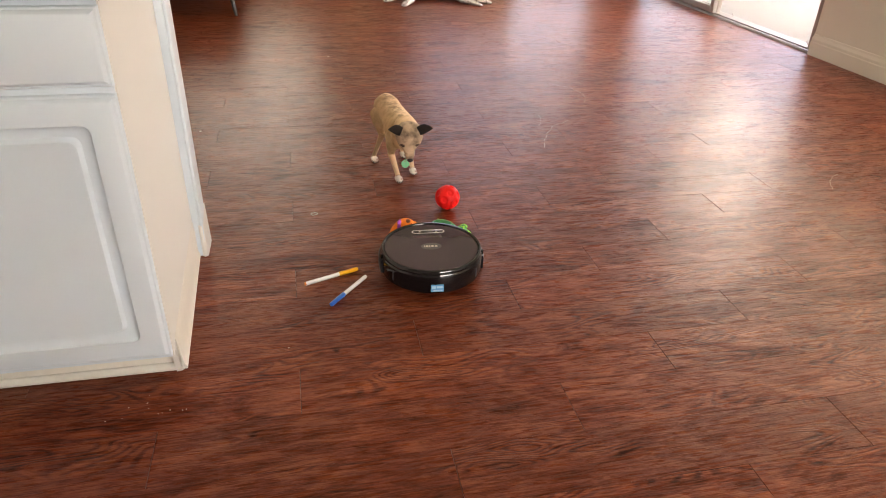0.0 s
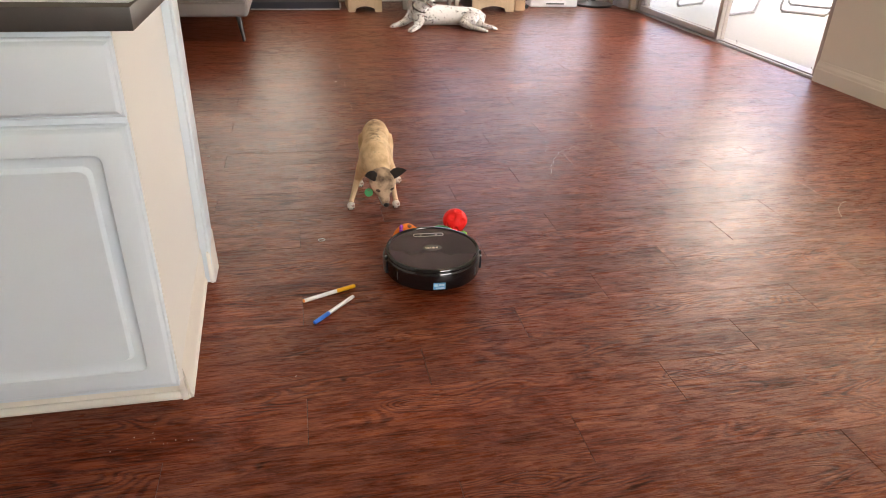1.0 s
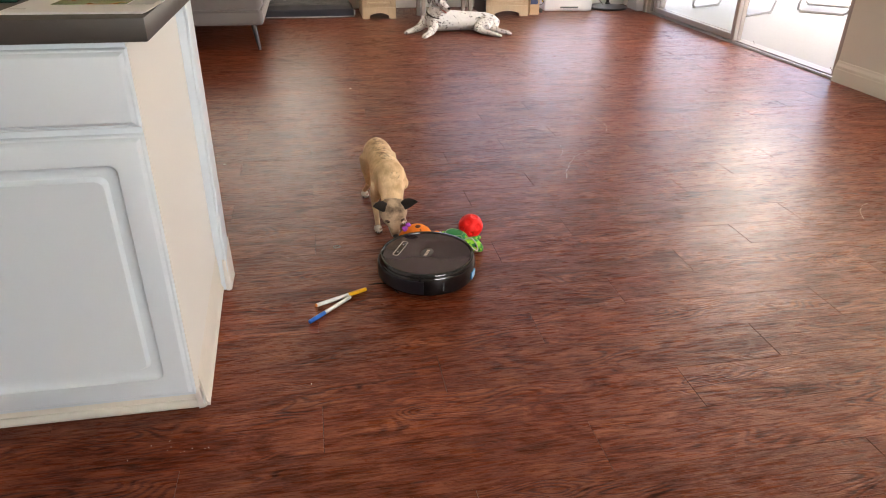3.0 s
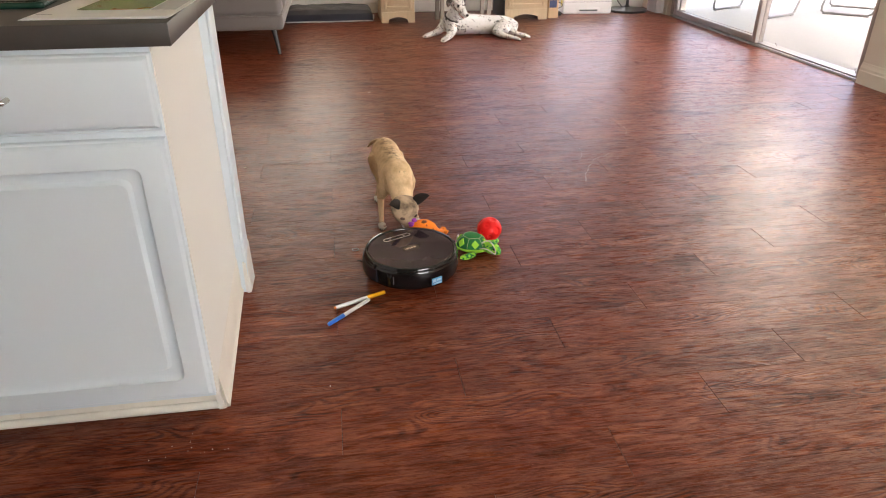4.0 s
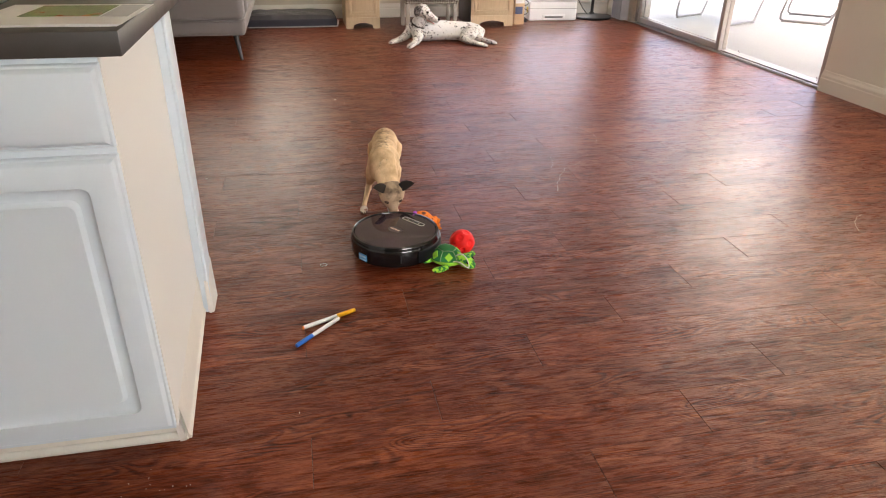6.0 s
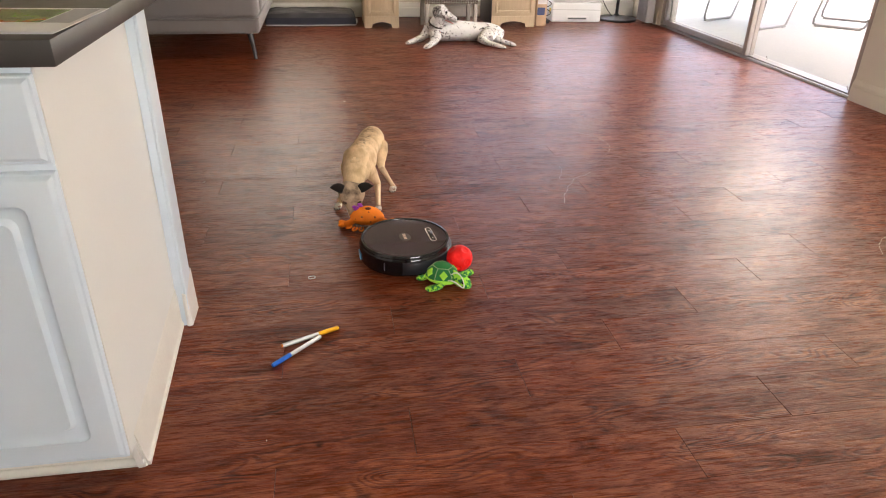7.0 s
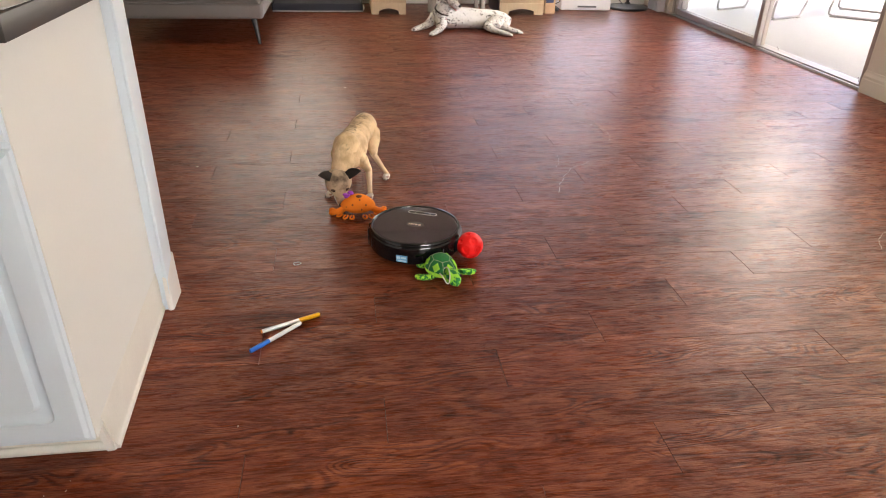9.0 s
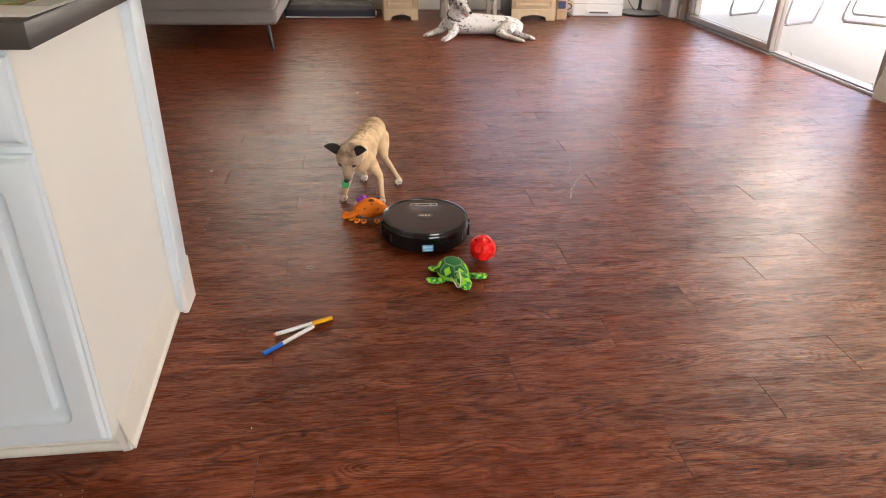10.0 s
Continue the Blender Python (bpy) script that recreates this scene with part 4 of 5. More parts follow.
for i in range(6):
    a = i * 60 + 30
    part("seam", tube([on_dome(a, b) for b in (4, 14, 24, 34, 44, 54)], 0.0011, 6), M_STITCH, t_shell)
    part("seam", tube([on_dome(a + 60 * k / 6, 54 + 3 * math.sin(math.pi * k / 6)) for k in range(7)], 0.0011, 6), M_STITCH, t_shell)
    c = on_dome(a + 30, 27)
    nrm = Vector((c.x / 0.0565 ** 2, c.y / 0.0465 ** 2, (c.z - 0.02) / 0.0425 ** 2)).normalized()
    turn = nrm.to_track_quat("Z", "Y").to_matrix().to_4x4()
    fore = (Vector((0, 0, 1)) - nrm * nrm.z).normalized()
    part("scute_patch", loft([(c + nrm * d, fore.cross(nrm), fore, w, w * 1.15) for d, w in ((-0.003, 0.0140), (0.0006, 0.0135), (0.0012, 0.0115))], 4), M_LIMEPLAIN, t_shell, "", False)
t_head = part("head", loft([((x, -0.004, z), (0, 1, 0), (-0.2, 0, 1), w, h) for x, z, w, h in ((0.038, 0.022, 0.012, 0.010), (0.050, 0.024, 0.018, 0.016), (0.066, 0.026, 0.0245, 0.021), (0.082, 0.025, 0.0255, 0.021), (0.096, 0.021, 0.020, 0.016), (0.105, 0.017, 0.011, 0.010), (0.108, 0.015, 0.003, 0.003))], 20), M_LIME, turtle, "lime head with dark spots")
for s in (-1, 1):
    part("eye", blob((0.090, -0.004 + s * 0.0195, 0.031), (0.0045, 0.004, 0.0045), sub=2), M_EYE, t_head)


def flipper(pts, widths):
    return loft([(p, (0.25, 1, 0) if i == 0 else (Vector(pts[min(i + 1, len(pts) - 1)]) - Vector(pts[i - 1])).cross(Vector((0, 0, 1))).normalized(), (0, 0, 1), w, 0.0085 if w > 0.006 else 0.003) for i, (p, w) in enumerate(zip(pts, widths))], 14)


part("front_flipper", flipper([(0.030, -0.036, 0.014), (0.026, -0.055, 0.013), (0.016, -0.073, 0.011), (0.002, -0.086, 0.010), (-0.006, -0.091, 0.010)], [0.011, 0.014, 0.0155, 0.012, 0.003]), M_LIME, turtle)
part("front_flipper", flipper([(0.036, 0.034, 0.014), (0.046, 0.052, 0.013), (0.053, 0.070, 0.011), (0.056, 0.086, 0.010), (0.055, 0.096, 0.010)], [0.011, 0.014, 0.0155, 0.012, 0.003]), M_LIME, turtle)
part("hind_flipper", flipper([(-0.038, -0.026, 0.012), (-0.050, -0.038, 0.011), (-0.060, -0.047, 0.010), (-0.067, -0.053, 0.009)], [0.009, 0.012, 0.011, 0.003]), M_LIME, turtle)
part("hind_flipper", flipper([(-0.040, 0.024, 0.012), (-0.054, 0.034, 0.011), (-0.065, 0.042, 0.010), (-0.072, 0.047, 0.009)], [0.009, 0.012, 0.011, 0.003]), M_LIME, turtle)
pts = []
for i in range(25):
    a = 2 * math.pi * i / 24
    pts.append((0.066 + 0.034 * math.cos(a), -0.026 + 0.011 * math.sin(a) - 0.006 * math.cos(a), 0.040 + 0.010 * math.sin(a) - 0.022 * math.cos(a) ** 2 + 0.004))
part("string_loop", tube(pts, 0.0020, 6), M_STRING, turtle, "white string loop")
part("tag", box(-0.064, 0.008, 0.020, -0.060, 0.022, 0.036, 0.0005), M_STRING, turtle, "small white cloth tag")

# two felt pens
M_PENWHITE = mat("white_pen_barrel", (0.80, 0.80, 0.80), 0.3, var=0.02)
M_PENYEL = mat("yellow_pen_cap", (0.85, 0.42, 0.010), 0.3, var=0.03)
M_PENORANGE = mat("orange_pen_plug", (0.75, 0.22, 0.02), 0.35, var=0.03)
M_PENBLUE = mat("blue_pen_cap", (0.025, 0.16, 0.62), 0.3, var=0.03)


def felt_pen(cap, plug, label):
    """A felt pen along local x, cap at +x."""
    p = thing("felt_pen", pose(0, 0, 0.0065), label, "pen", "felt pens on the floor")

    def along(prof, n=18):
        return loft([((x, 0, 0), (0, 1, 0), (0, 0, 1), r, r) for x, r in prof], n)
    part("barrel", along([(-0.082, 0.0054), (-0.081, 0.0058), (0.026, 0.0058)]), M_PENWHITE, p, "white barrel")
    part("cap", along([(0.024, 0.0060), (0.0245, 0.0065), (0.080, 0.0063), (0.085, 0.0056), (0.086, 0.0040)]), cap, p)
    part("plug", along([(-0.0865, 0.0036), (-0.086, 0.0050), (-0.0815, 0.0052)]), plug, p)
    return p


pen_y = felt_pen(M_PENYEL, M_PENORANGE, "white felt pen with a yellow cap and orange end")
pen_b = felt_pen(M_PENBLUE, M_PENWHITE, "white felt pen with a blue cap")

# scraps, crumbs and scratches on the floor
scrap = thing("plastic_scrap", pose(0.193, 2.639, 0.0012, 0, 0, 12), "tiny clear plastic ring scrap on the floor", "scrap")
pts = [(0.013, 0), (0.008, 0.008), (-0.008, 0.008), (-0.011, 0), (-0.008, -0.008), (0.008, -0.008), (0.013, 0)]
part("ring", tube([(x, y, 0) for x, y in pts], 0.0012, 6), M_STRING, scrap)
rng = random.Random(4)
for x, y, s in ((0.366, 4.756, 0.010), (-0.27, 3.52, 0.007), (0.10, 1.90, 0.002)):
    c = thing("lint", pose(x, y, 0.002, 0, 0, rng.uniform(0, 180)), "small pale scrap of lint on the floor", "lint")
    part("fleck", blob((0, 0, 0), (s, s * 0.5, 0.0018), sub=2), M_CRUMB, c)
bm = bmesh.new()
for i in range(13):
    blob((-0.23 + rng.gauss(0, 0.06), 1.74 + rng.gauss(0, 0.03), 0.001), (rng.uniform(0.0006, 0.0014),) * 3, sub=1, bm=bm)
cr = tagged(part("crumb", bm, M_CRUMB), "tiny pale crumbs along the cabinet foot", "crumbs", kind="stuff")


def scratch(cx, cy, r, a0, a1, label):
    """A fine curved scuff, a hair above the planks."""
    bm = bmesh.new()
    prev = None
    steps = 26
    for i in range(steps + 1):
        a = radians(a0 + (a1 - a0) * i / steps)
        w = 0.0021 * (0.3 + abs(noise.noise((i * 0.7, cx, 0))) * 1.6)
        rr = r * (1 + 0.03 * noise.noise((i * 0.2, cy, 3)))
        p = [bm.verts.new((cx + (rr + k * w) * math.cos(a), cy + (rr + k * w) * math.sin(a), 0.0004)) for k in (-1, 1)]
        if prev and (i * 7) % 11 > 2:
            bm.faces.new((prev[0], prev[1], p[1], p[0]))
        prev = p
    return tagged(part("scratch", bm, M_SCRATCH, None, "", False), label, "scratch", kind=STRUCT)


scratch(1.45, 3.85, 0.225, -35, 60, "pale curved scuff on the floor planks")
scratch(1.72, 3.02, 0.52, 122, 168, "pale curved scuff on the floor planks")
scratch(2.42, 2.48, 0.22, 112, 160, "pale short scuff on the floor planks")
scratch(1.02, 3.55, 0.30, -30, 0, "pale curved scuff on the floor planks")


# animals
def fur(name, col, dark, scale=9.0, amount=0.5, along=(1, 1, 1), bump=0.55, spine=0.0):
    """Short coat: brindle smudges over a base colour, fine hair relief."""
    m, n, l, b = nodes_of(name)
    tc, mp, big, hair, rp, mx = n.new("ShaderNodeTexCoord"), n.new("ShaderNodeMapping"), n.new("ShaderNodeTexNoise"), n.new("ShaderNodeTexNoise"), n.new("ShaderNodeValToRGB"), n.new("ShaderNodeMix")
    mp.inputs["Scale"].default_value = along
    l.new(tc.outputs["Object"], big.inputs["Vector"])
    l.new(tc.outputs["Object"], mp.inputs["Vector"])
    l.new(mp.outputs[0], hair.inputs["Vector"])
    big.inputs["Scale"].default_value, big.inputs["Detail"].default_value = scale, 6
    hair.inputs["Scale"].default_value, hair.inputs["Detail"].default_value = 260, 3
    e = rp.color_ramp.elements
    e[0].position, e[0].color = 0.30, (*dark, 1)
    e[1].position, e[1].color = 0.30 + 0.30 * amount, (*col, 1)
    l.new(big.outputs[0], rp.inputs[0])
    coat = rp.outputs[0]
    if spine:
        sep, side, dap, dm, cm = n.new("ShaderNodeSeparateXYZ"), n.new("ShaderNodeMath"), n.new("ShaderNodeTexNoise"), n.new("ShaderNodeMapRange"), n.new("ShaderNodeMix")
        up, far = n.new("ShaderNodeMapRange"), n.new("ShaderNodeMapRange")
        l.new(tc.outputs["Object"], sep.inputs[0])
        side.operation = "ABSOLUTE"
        l.new(sep.outputs[1], side.inputs[0])
        far.inputs[1].default_value, far.inputs[2].default_value, far.inputs[3].default_value, far.inputs[4].default_value = 0.008, 0.042, 1.0, 0.0
        l.new(side.outputs[0], far.inputs[0])
        up.inputs[1].default_value, up.inputs[2].default_value = 0.0, 0.04
        l.new(sep.outputs[2], up.inputs[0])
        dap.inputs["Scale"].default_value, dap.inputs["Detail"].default_value, dap.inputs["Roughness"].default_value = 55, 6, 0.7
        l.new(tc.outputs["Object"], dap.inputs["Vector"])
        dm.inputs[1].default_value, dm.inputs[2].default_value, dm.inputs[4].default_value = 0.47, 0.62, spine
        l.new(dap.outputs[0], dm.inputs[0])
        k1, k2 = n.new("ShaderNodeMath"), n.new("ShaderNodeMath")
        k1.operation = k2.operation = "MULTIPLY"
        l.new(far.outputs[0], k1.inputs[0])
        l.new(up.outputs[0], k1.inputs[1])
        l.new(k1.outputs[0], k2.inputs[0])
        l.new(dm.outputs[0], k2.inputs[1])
        cm.data_type = "RGBA"
        l.new(k2.outputs[0], cm.inputs[0])
        l.new(coat, cm.inputs[6])
        cm.inputs[7].default_value = (0.16, 0.085, 0.045, 1)
        coat = cm.outputs[2]
    mx.data_type, mx.blend_type = "RGBA", "MULTIPLY"
    mx.inputs[0].default_value = 0.26
    l.new(coat, mx.inputs[6])
    l.new(hair.outputs[0], mx.inputs[7])
    l.new(mx.outputs[2], b.inputs["Base Color"])
    b.inputs["Roughness"].default_value, b.inputs["Sheen Weight"].default_value = 0.8, 0.06
    b.inputs["Specular IOR Level"].default_value = 0.25
    bp = n.new("ShaderNodeBump")
    bp.inputs["Strength"].default_value, bp.inputs["Distance"].default_value = bump, 0.0025
    l.new(hair.outputs[0], bp.inputs["Height"])
    l.new(bp.outputs[0], b.inputs["Normal"])
    return m


M_TAN = fur("tan_fur", (0.98, 0.74, 0.45), (0.68, 0.45, 0.24), 24, 1.0, (0.35, 1, 1), 0.8)
M_TANBACK = fur("tan_fur_dappled_spine", (0.98, 0.74, 0.45), (0.68, 0.45, 0.24), 24, 1.0, (0.35, 1, 1), 0.8, 0.85)
M_TANLEG = fur("pale_tan_fur", (0.88, 0.65, 0.42), (0.55, 0.36, 0.20), 14, 0.5)
M_FACE = fur("greyed_tan_fur", (0.62, 0.46, 0.31), (0.13, 0.09, 0.06), 34, 0.85)
M_BROW = fur("dark_brown_eye_fur", (0.16, 0.10, 0.07), (0.05, 0.035, 0.03), 50, 0.6)
M_MUZZLE = fur("grey_white_fur", (0.58, 0.54, 0.51), (0.07, 0.05, 0.045), 60, 0.7)
M_PAW = fur("white_paw_fur", (0.85, 0.78, 0.70), (0.40, 0.22, 0.17), 60, 0.5)
M_EAR = fur("black_brown_fur", (0.022, 0.015, 0.012), (0.008, 0.006, 0.005), 30, 0.5)
M_NOSE = mat("black_nose", (0.012, 0.011, 0.011), 0.35, var=0.2, scale=80, fine=400, bump=0.3)
M_CLAW = mat("dark_claw", (0.03, 0.025, 0.02), 0.4)
M_COLLAR = mat("dark_collar", (0.03, 0.02, 0.018), 0.6)
M_TAG = mat("green_enamel_tag", (0.06, 0.42, 0.15), 0.35, var=0.08, scale=60)

dog = thing("dog", pose(0.523, 3.13, 0, 0, 0, -82), "small short-haired tan dog with black ears and a green tag", "dog")


def body_skin(rings, n=24, rough=0.02):
    bm = loft([((x, 0, z), (0, 1, 0), (0, 0, 1), w, h) for x, z, w, h in rings], n)
    for v in bm.verts:
        v.co *= 1 + rough * noise.noise(v.co * 30)
    return bm


torso = part("torso", body_skin([(-0.088, 0.012, 0.004, 0.005), (-0.084, 0.012, 0.016, 0.020), (-0.072, 0.010, 0.034, 0.042), (-0.048, 0.006, 0.050, 0.056), (-0.018, 0.004, 0.056, 0.060), (0.020, 0.009, 0.052, 0.053), (0.060, 0.011, 0.049, 0.048), (0.100, 0.007, 0.053, 0.053), (0.140, -0.003, 0.060, 0.063), (0.180, -0.008, 0.064, 0.071), (0.215, -0.007, 0.062, 0.070), (0.245, -0.002, 0.054, 0.060), (0.268, 0.004, 0.040, 0.046), (0.282, 0.008, 0.020, 0.024), (0.286, 0.008, 0.005, 0.006)], 32, 0.03), M_TANBACK, dog, "tan trunk with darker dapples along the spine")
torso.matrix_basis = pose(0, 0, 0.192, 0, 2, 0)
tail = part("tail", tube([(0.012, 0, 0.0), (-0.010, 0, 0.003), (-0.035, 0, -0.004), (-0.062, 0, -0.024), (-0.084, 0, -0.054)], [0.015, 0.013, 0.0095, 0.0075, 0.004], 12), M_TAN, dog, "thin drooping tail")
neck = part("neck", body_skin([(-0.055, 0, 0.030, 0.034), (-0.030, 0, 0.050, 0.054), (0.0, 0, 0.052, 0.054), (0.035, 0, 0.046, 0.047), (0.070, 0, 0.041, 0.041), (0.105, 0, 0.036, 0.036), (0.135, 0, 0.024, 0.024)], 22), M_TAN, dog)
bm = loft([((x, 0, -0.005), (0, 1, 0), (0, 0, 1), r, r) for x, r in ((0.074, 0.0340), (0.075, 0.0378), (0.081, 0.0370), (0.082, 0.0335))], 28)
collar = part("collar", bm, M_COLLAR, neck, "dark narrow collar")

head = part("head", body_skin([(-0.050, 0.000, 0.006, 0.006), (-0.046, 0.000, 0.024, 0.022), (-0.030, 0.004, 0.041, 0.036), (-0.008, 0.006, 0.046, 0.040), (0.010, 0.004, 0.042, 0.037), (0.024, -0.001, 0.035, 0.031), (0.034, -0.008, 0.025, 0.023), (0.044, -0.012, 0.0185, 0.0180), (0.056, -0.014, 0.0160, 0.0155), (0.068, -0.015, 0.0125, 0.0120), (0.074, -0.015, 0.006, 0.006)], 26, 0.035), M_FACE, dog, "tan head with a greying face")
part("muzzle", body_skin([(0.032, -0.017, 0.020, 0.015), (0.044, -0.017, 0.0195, 0.0172), (0.058, -0.017, 0.0168, 0.0152), (0.070, -0.018, 0.0125, 0.0116), (0.077, -0.018, 0.005, 0.005)], 20), M_MUZZLE, head, "grey-white muzzle")
part("nose", blob((0.075, 0, -0.010), (0.0075, 0.0098, 0.0075), sub=3), M_NOSE, head)
part("mouth", tube([(0.052, 0.0170, -0.022), (0.066, 0.012, -0.0235), (0.0740, 0.0, -0.0225), (0.066, -0.012, -0.0235), (0.052, -0.0170, -0.022)], 0.0012, 6), M_NOSE, head, "dark mouth line")
head.scale = (1.1, 1.1, 1.1)
for s in (-1, 1):
    part("eye", blob((0.0285, s * 0.0215, 0.0105), (0.0055, 0.0055, 0.0042), sub=3), M_EYE, head)
    part("eye_mask", blob((0.0262, s * 0.0225, 0.0110), (0.0062, 0.0092, 0.0062), sub=3), M_BROW, head, "dark fur about the eye")
    ear = []
    for k, (x, y, z, w, h) in enumerate(((-0.012, 0.024, 0.028, 0.013, 0.008), (-0.016, 0.039, 0.041, 0.0160, 0.0065), (-0.018, 0.054, 0.052, 0.0135, 0.005), (-0.018, 0.068, 0.060, 0.0080, 0.0035), (-0.016, 0.079, 0.064, 0.0015, 0.0012))):
        w, h, y, z = w * 1.0, h * 0.85, 0.024 + (y - 0.024) * 0.86, 0.028 + (z - 0.028) * 0.80
        ear.append(((x, s * y, z), (1, s * 0.15, -0.25), (-0.25, s * -0.6, 0.75), w, h))
    e = part("ear", loft(ear, 16), M_EAR, head, "black pricked ear")
tagp = part("tag", lathe([(0.0005, -0.0012), (0.0150, -0.0012), (0.0160, 0.0), (0.0150, 0.0012), (0.0005, 0.0012)], 24), M_TAG, dog, "round green tag")
tagp.matrix_basis = pose(0.302, -0.027, 0.091, 0, 75, 0)
part("ring", tube([(-0.012 - 0.005 * math.cos(a * 0.7), 0.005 * math.sin(a * 0.7), 0.001) for a in range(10)], 0.001, 6), M_STEEL, tagp, "small steel ring")

LEGS = {}
for key, fore, side in (("fr", True, -1), ("fl", True, 1), ("hr", False, -1), ("hl", False, 1)):
    if fore:
        up = tube([(0, 0, 0.030), (0, 0, 0.010), (0, 0, -0.03), (0, 0, -0.07), (0, 0, -0.092)], [0.020, 0.030, 0.026, 0.0175, 0.0140], 16)
        lo = tube([(0, 0, 0.006), (0, 0, -0.02), (0, 0, -0.06), (0, 0, -0.090), (0, 0, -0.104)], [0.0130, 0.0128, 0.0100, 0.0094, 0.0094], 14)
    else:
        up = tube([(0, 0, 0.035), (0, 0, 0.010), (0, 0, -0.03), (0, 0, -0.07), (0, 0, -0.094)], [0.026, 0.042, 0.036, 0.020, 0.0125], 16)
        lo = tube([(0, 0, 0.008), (0, 0, -0.03), (0, 0, -0.060), (0, 0, -0.092), (0, 0, -0.110)], [0.0130, 0.0112, 0.0090, 0.0084, 0.0088], 14)
    upper = part("upper_leg", up, M_TAN, dog)
    lower = part("lower_leg", lo, M_TANLEG, dog)
    bm = loft([((x, 0, z), (0, 1, 0), (0, 0, 1), w, h) for x, z, w, h in ((-0.013, 0.009, 0.006, 0.006), (-0.009, 0.012, 0.0125, 0.011), (0.004, 0.0125, 0.0145, 0.012), (0.016, 0.0105, 0.0145, 0.010), (0.024, 0.0075, 0.011, 0.007), (0.0275, 0.006, 0.004, 0.004))], 16)
    paw = part("paw", bm, M_PAW, dog, "white-tipped paw")
    for y in (-0.0095, -0.0035, 0.0035, 0.0095):
        part("claw", tube([(0.021, y, 0.0085), (0.0275, y, 0.0060), (0.0305, y, 0.0022)], [0.0026, 0.0020, 0.0007], 6), M_CLAW, paw)
    LEGS[key] = (fore, side, upper, lower, paw)

# the large spotted dog lying by the desk
M_SPOTTED = spotted("white_coat_black_spots", (0.74, 0.74, 0.745), (0.05, 0.05, 0.06), 19, 0.18, 0.8, 0.5, 1.2, 0.12, 0.12)
M_SPOTTED2 = spotted("white_coat_small_spots", (0.72, 0.71, 0.705), (0.05, 0.045, 0.05), 30, 0.28, 0.8, 0.5, 1.2, 0.12, 0.30)
M_MOTTLED = spotted("mottled_dark_ear_coat", (0.34, 0.32, 0.31), (0.025, 0.022, 0.022), 40, 0.48, 0.8, 0.5, 1.2, 0.16, 0.6)
big = thing("dog", pose(1.30, 6.50, 0), "large white dog with black spots lying on the floor", "dog")


def flesh(rings, n=22):
    """Rings as (point, half width, half height) along any line."""
    pts = [Vector(r[0]) for r in rings]
    out = []
    for i, (p, w, h) in enumerate(rings):
        d = (pts[min(i + 1, len(pts) - 1)] - pts[max(i - 1, 0)]).normalized()
        r = d.cross(Vector((0, 0, 1))).normalized()
        out.append((p, r, r.cross(d), w, h))
    bm = loft(out, n)
    for v in bm.verts:
        v.co *= 1 + 0.012 * noise.noise(v.co * 12)
        v.co.z *= 0.80
    return bm


part("torso", flesh([((-0.165, 0.09, 0.13), 0.02, 0.03), ((-0.150, 0.09, 0.13), 0.075, 0.090), ((-0.11, 0.10, 0.125), 0.100, 0.118), ((-0.04, 0.11, 0.118), 0.112, 0.115), ((0.06, 0.12, 0.110), 0.110, 0.108), ((0.17, 0.12, 0.102), 0.100, 0.100), ((0.27, 0.11, 0.100), 0.098, 0.098), ((0.36, 0.10, 0.096), 0.098, 0.094), ((0.43, 0.09, 0.085), 0.085, 0.080), ((0.475, 0.09, 0.07), 0.05, 0.05), ((0.49, 0.09, 0.065), 0.01, 0.01)]), M_SPOTTED, big, "white spotted trunk")
part("neck", flesh([((-0.125, 0.08, 0.10), 0.06, 0.06), ((-0.115, 0.07, 0.16), 0.075, 0.075), ((-0.095, 0.040, 0.225), 0.064, 0.062), ((-0.080, 0.022, 0.280), 0.048, 0.046)]), M_SPOTTED2, big)
part("collar", loft([((-0.104, 0.052, 0.152), (1, 0.2, -0.3), (0, 1, 0.4), 0.072, 0.068), ((-0.102, 0.050, 0.160), (1, 0.2, -0.3), (0, 1, 0.4), 0.071, 0.067)], 24), M_COLLAR, big, "dark collar")
part("tag", blob((-0.090, -0.020, 0.095), (0.012, 0.004, 0.014), sub=2), mat("pink_tag", (0.62, 0.20, 0.18), 0.4), big, "pink tag")
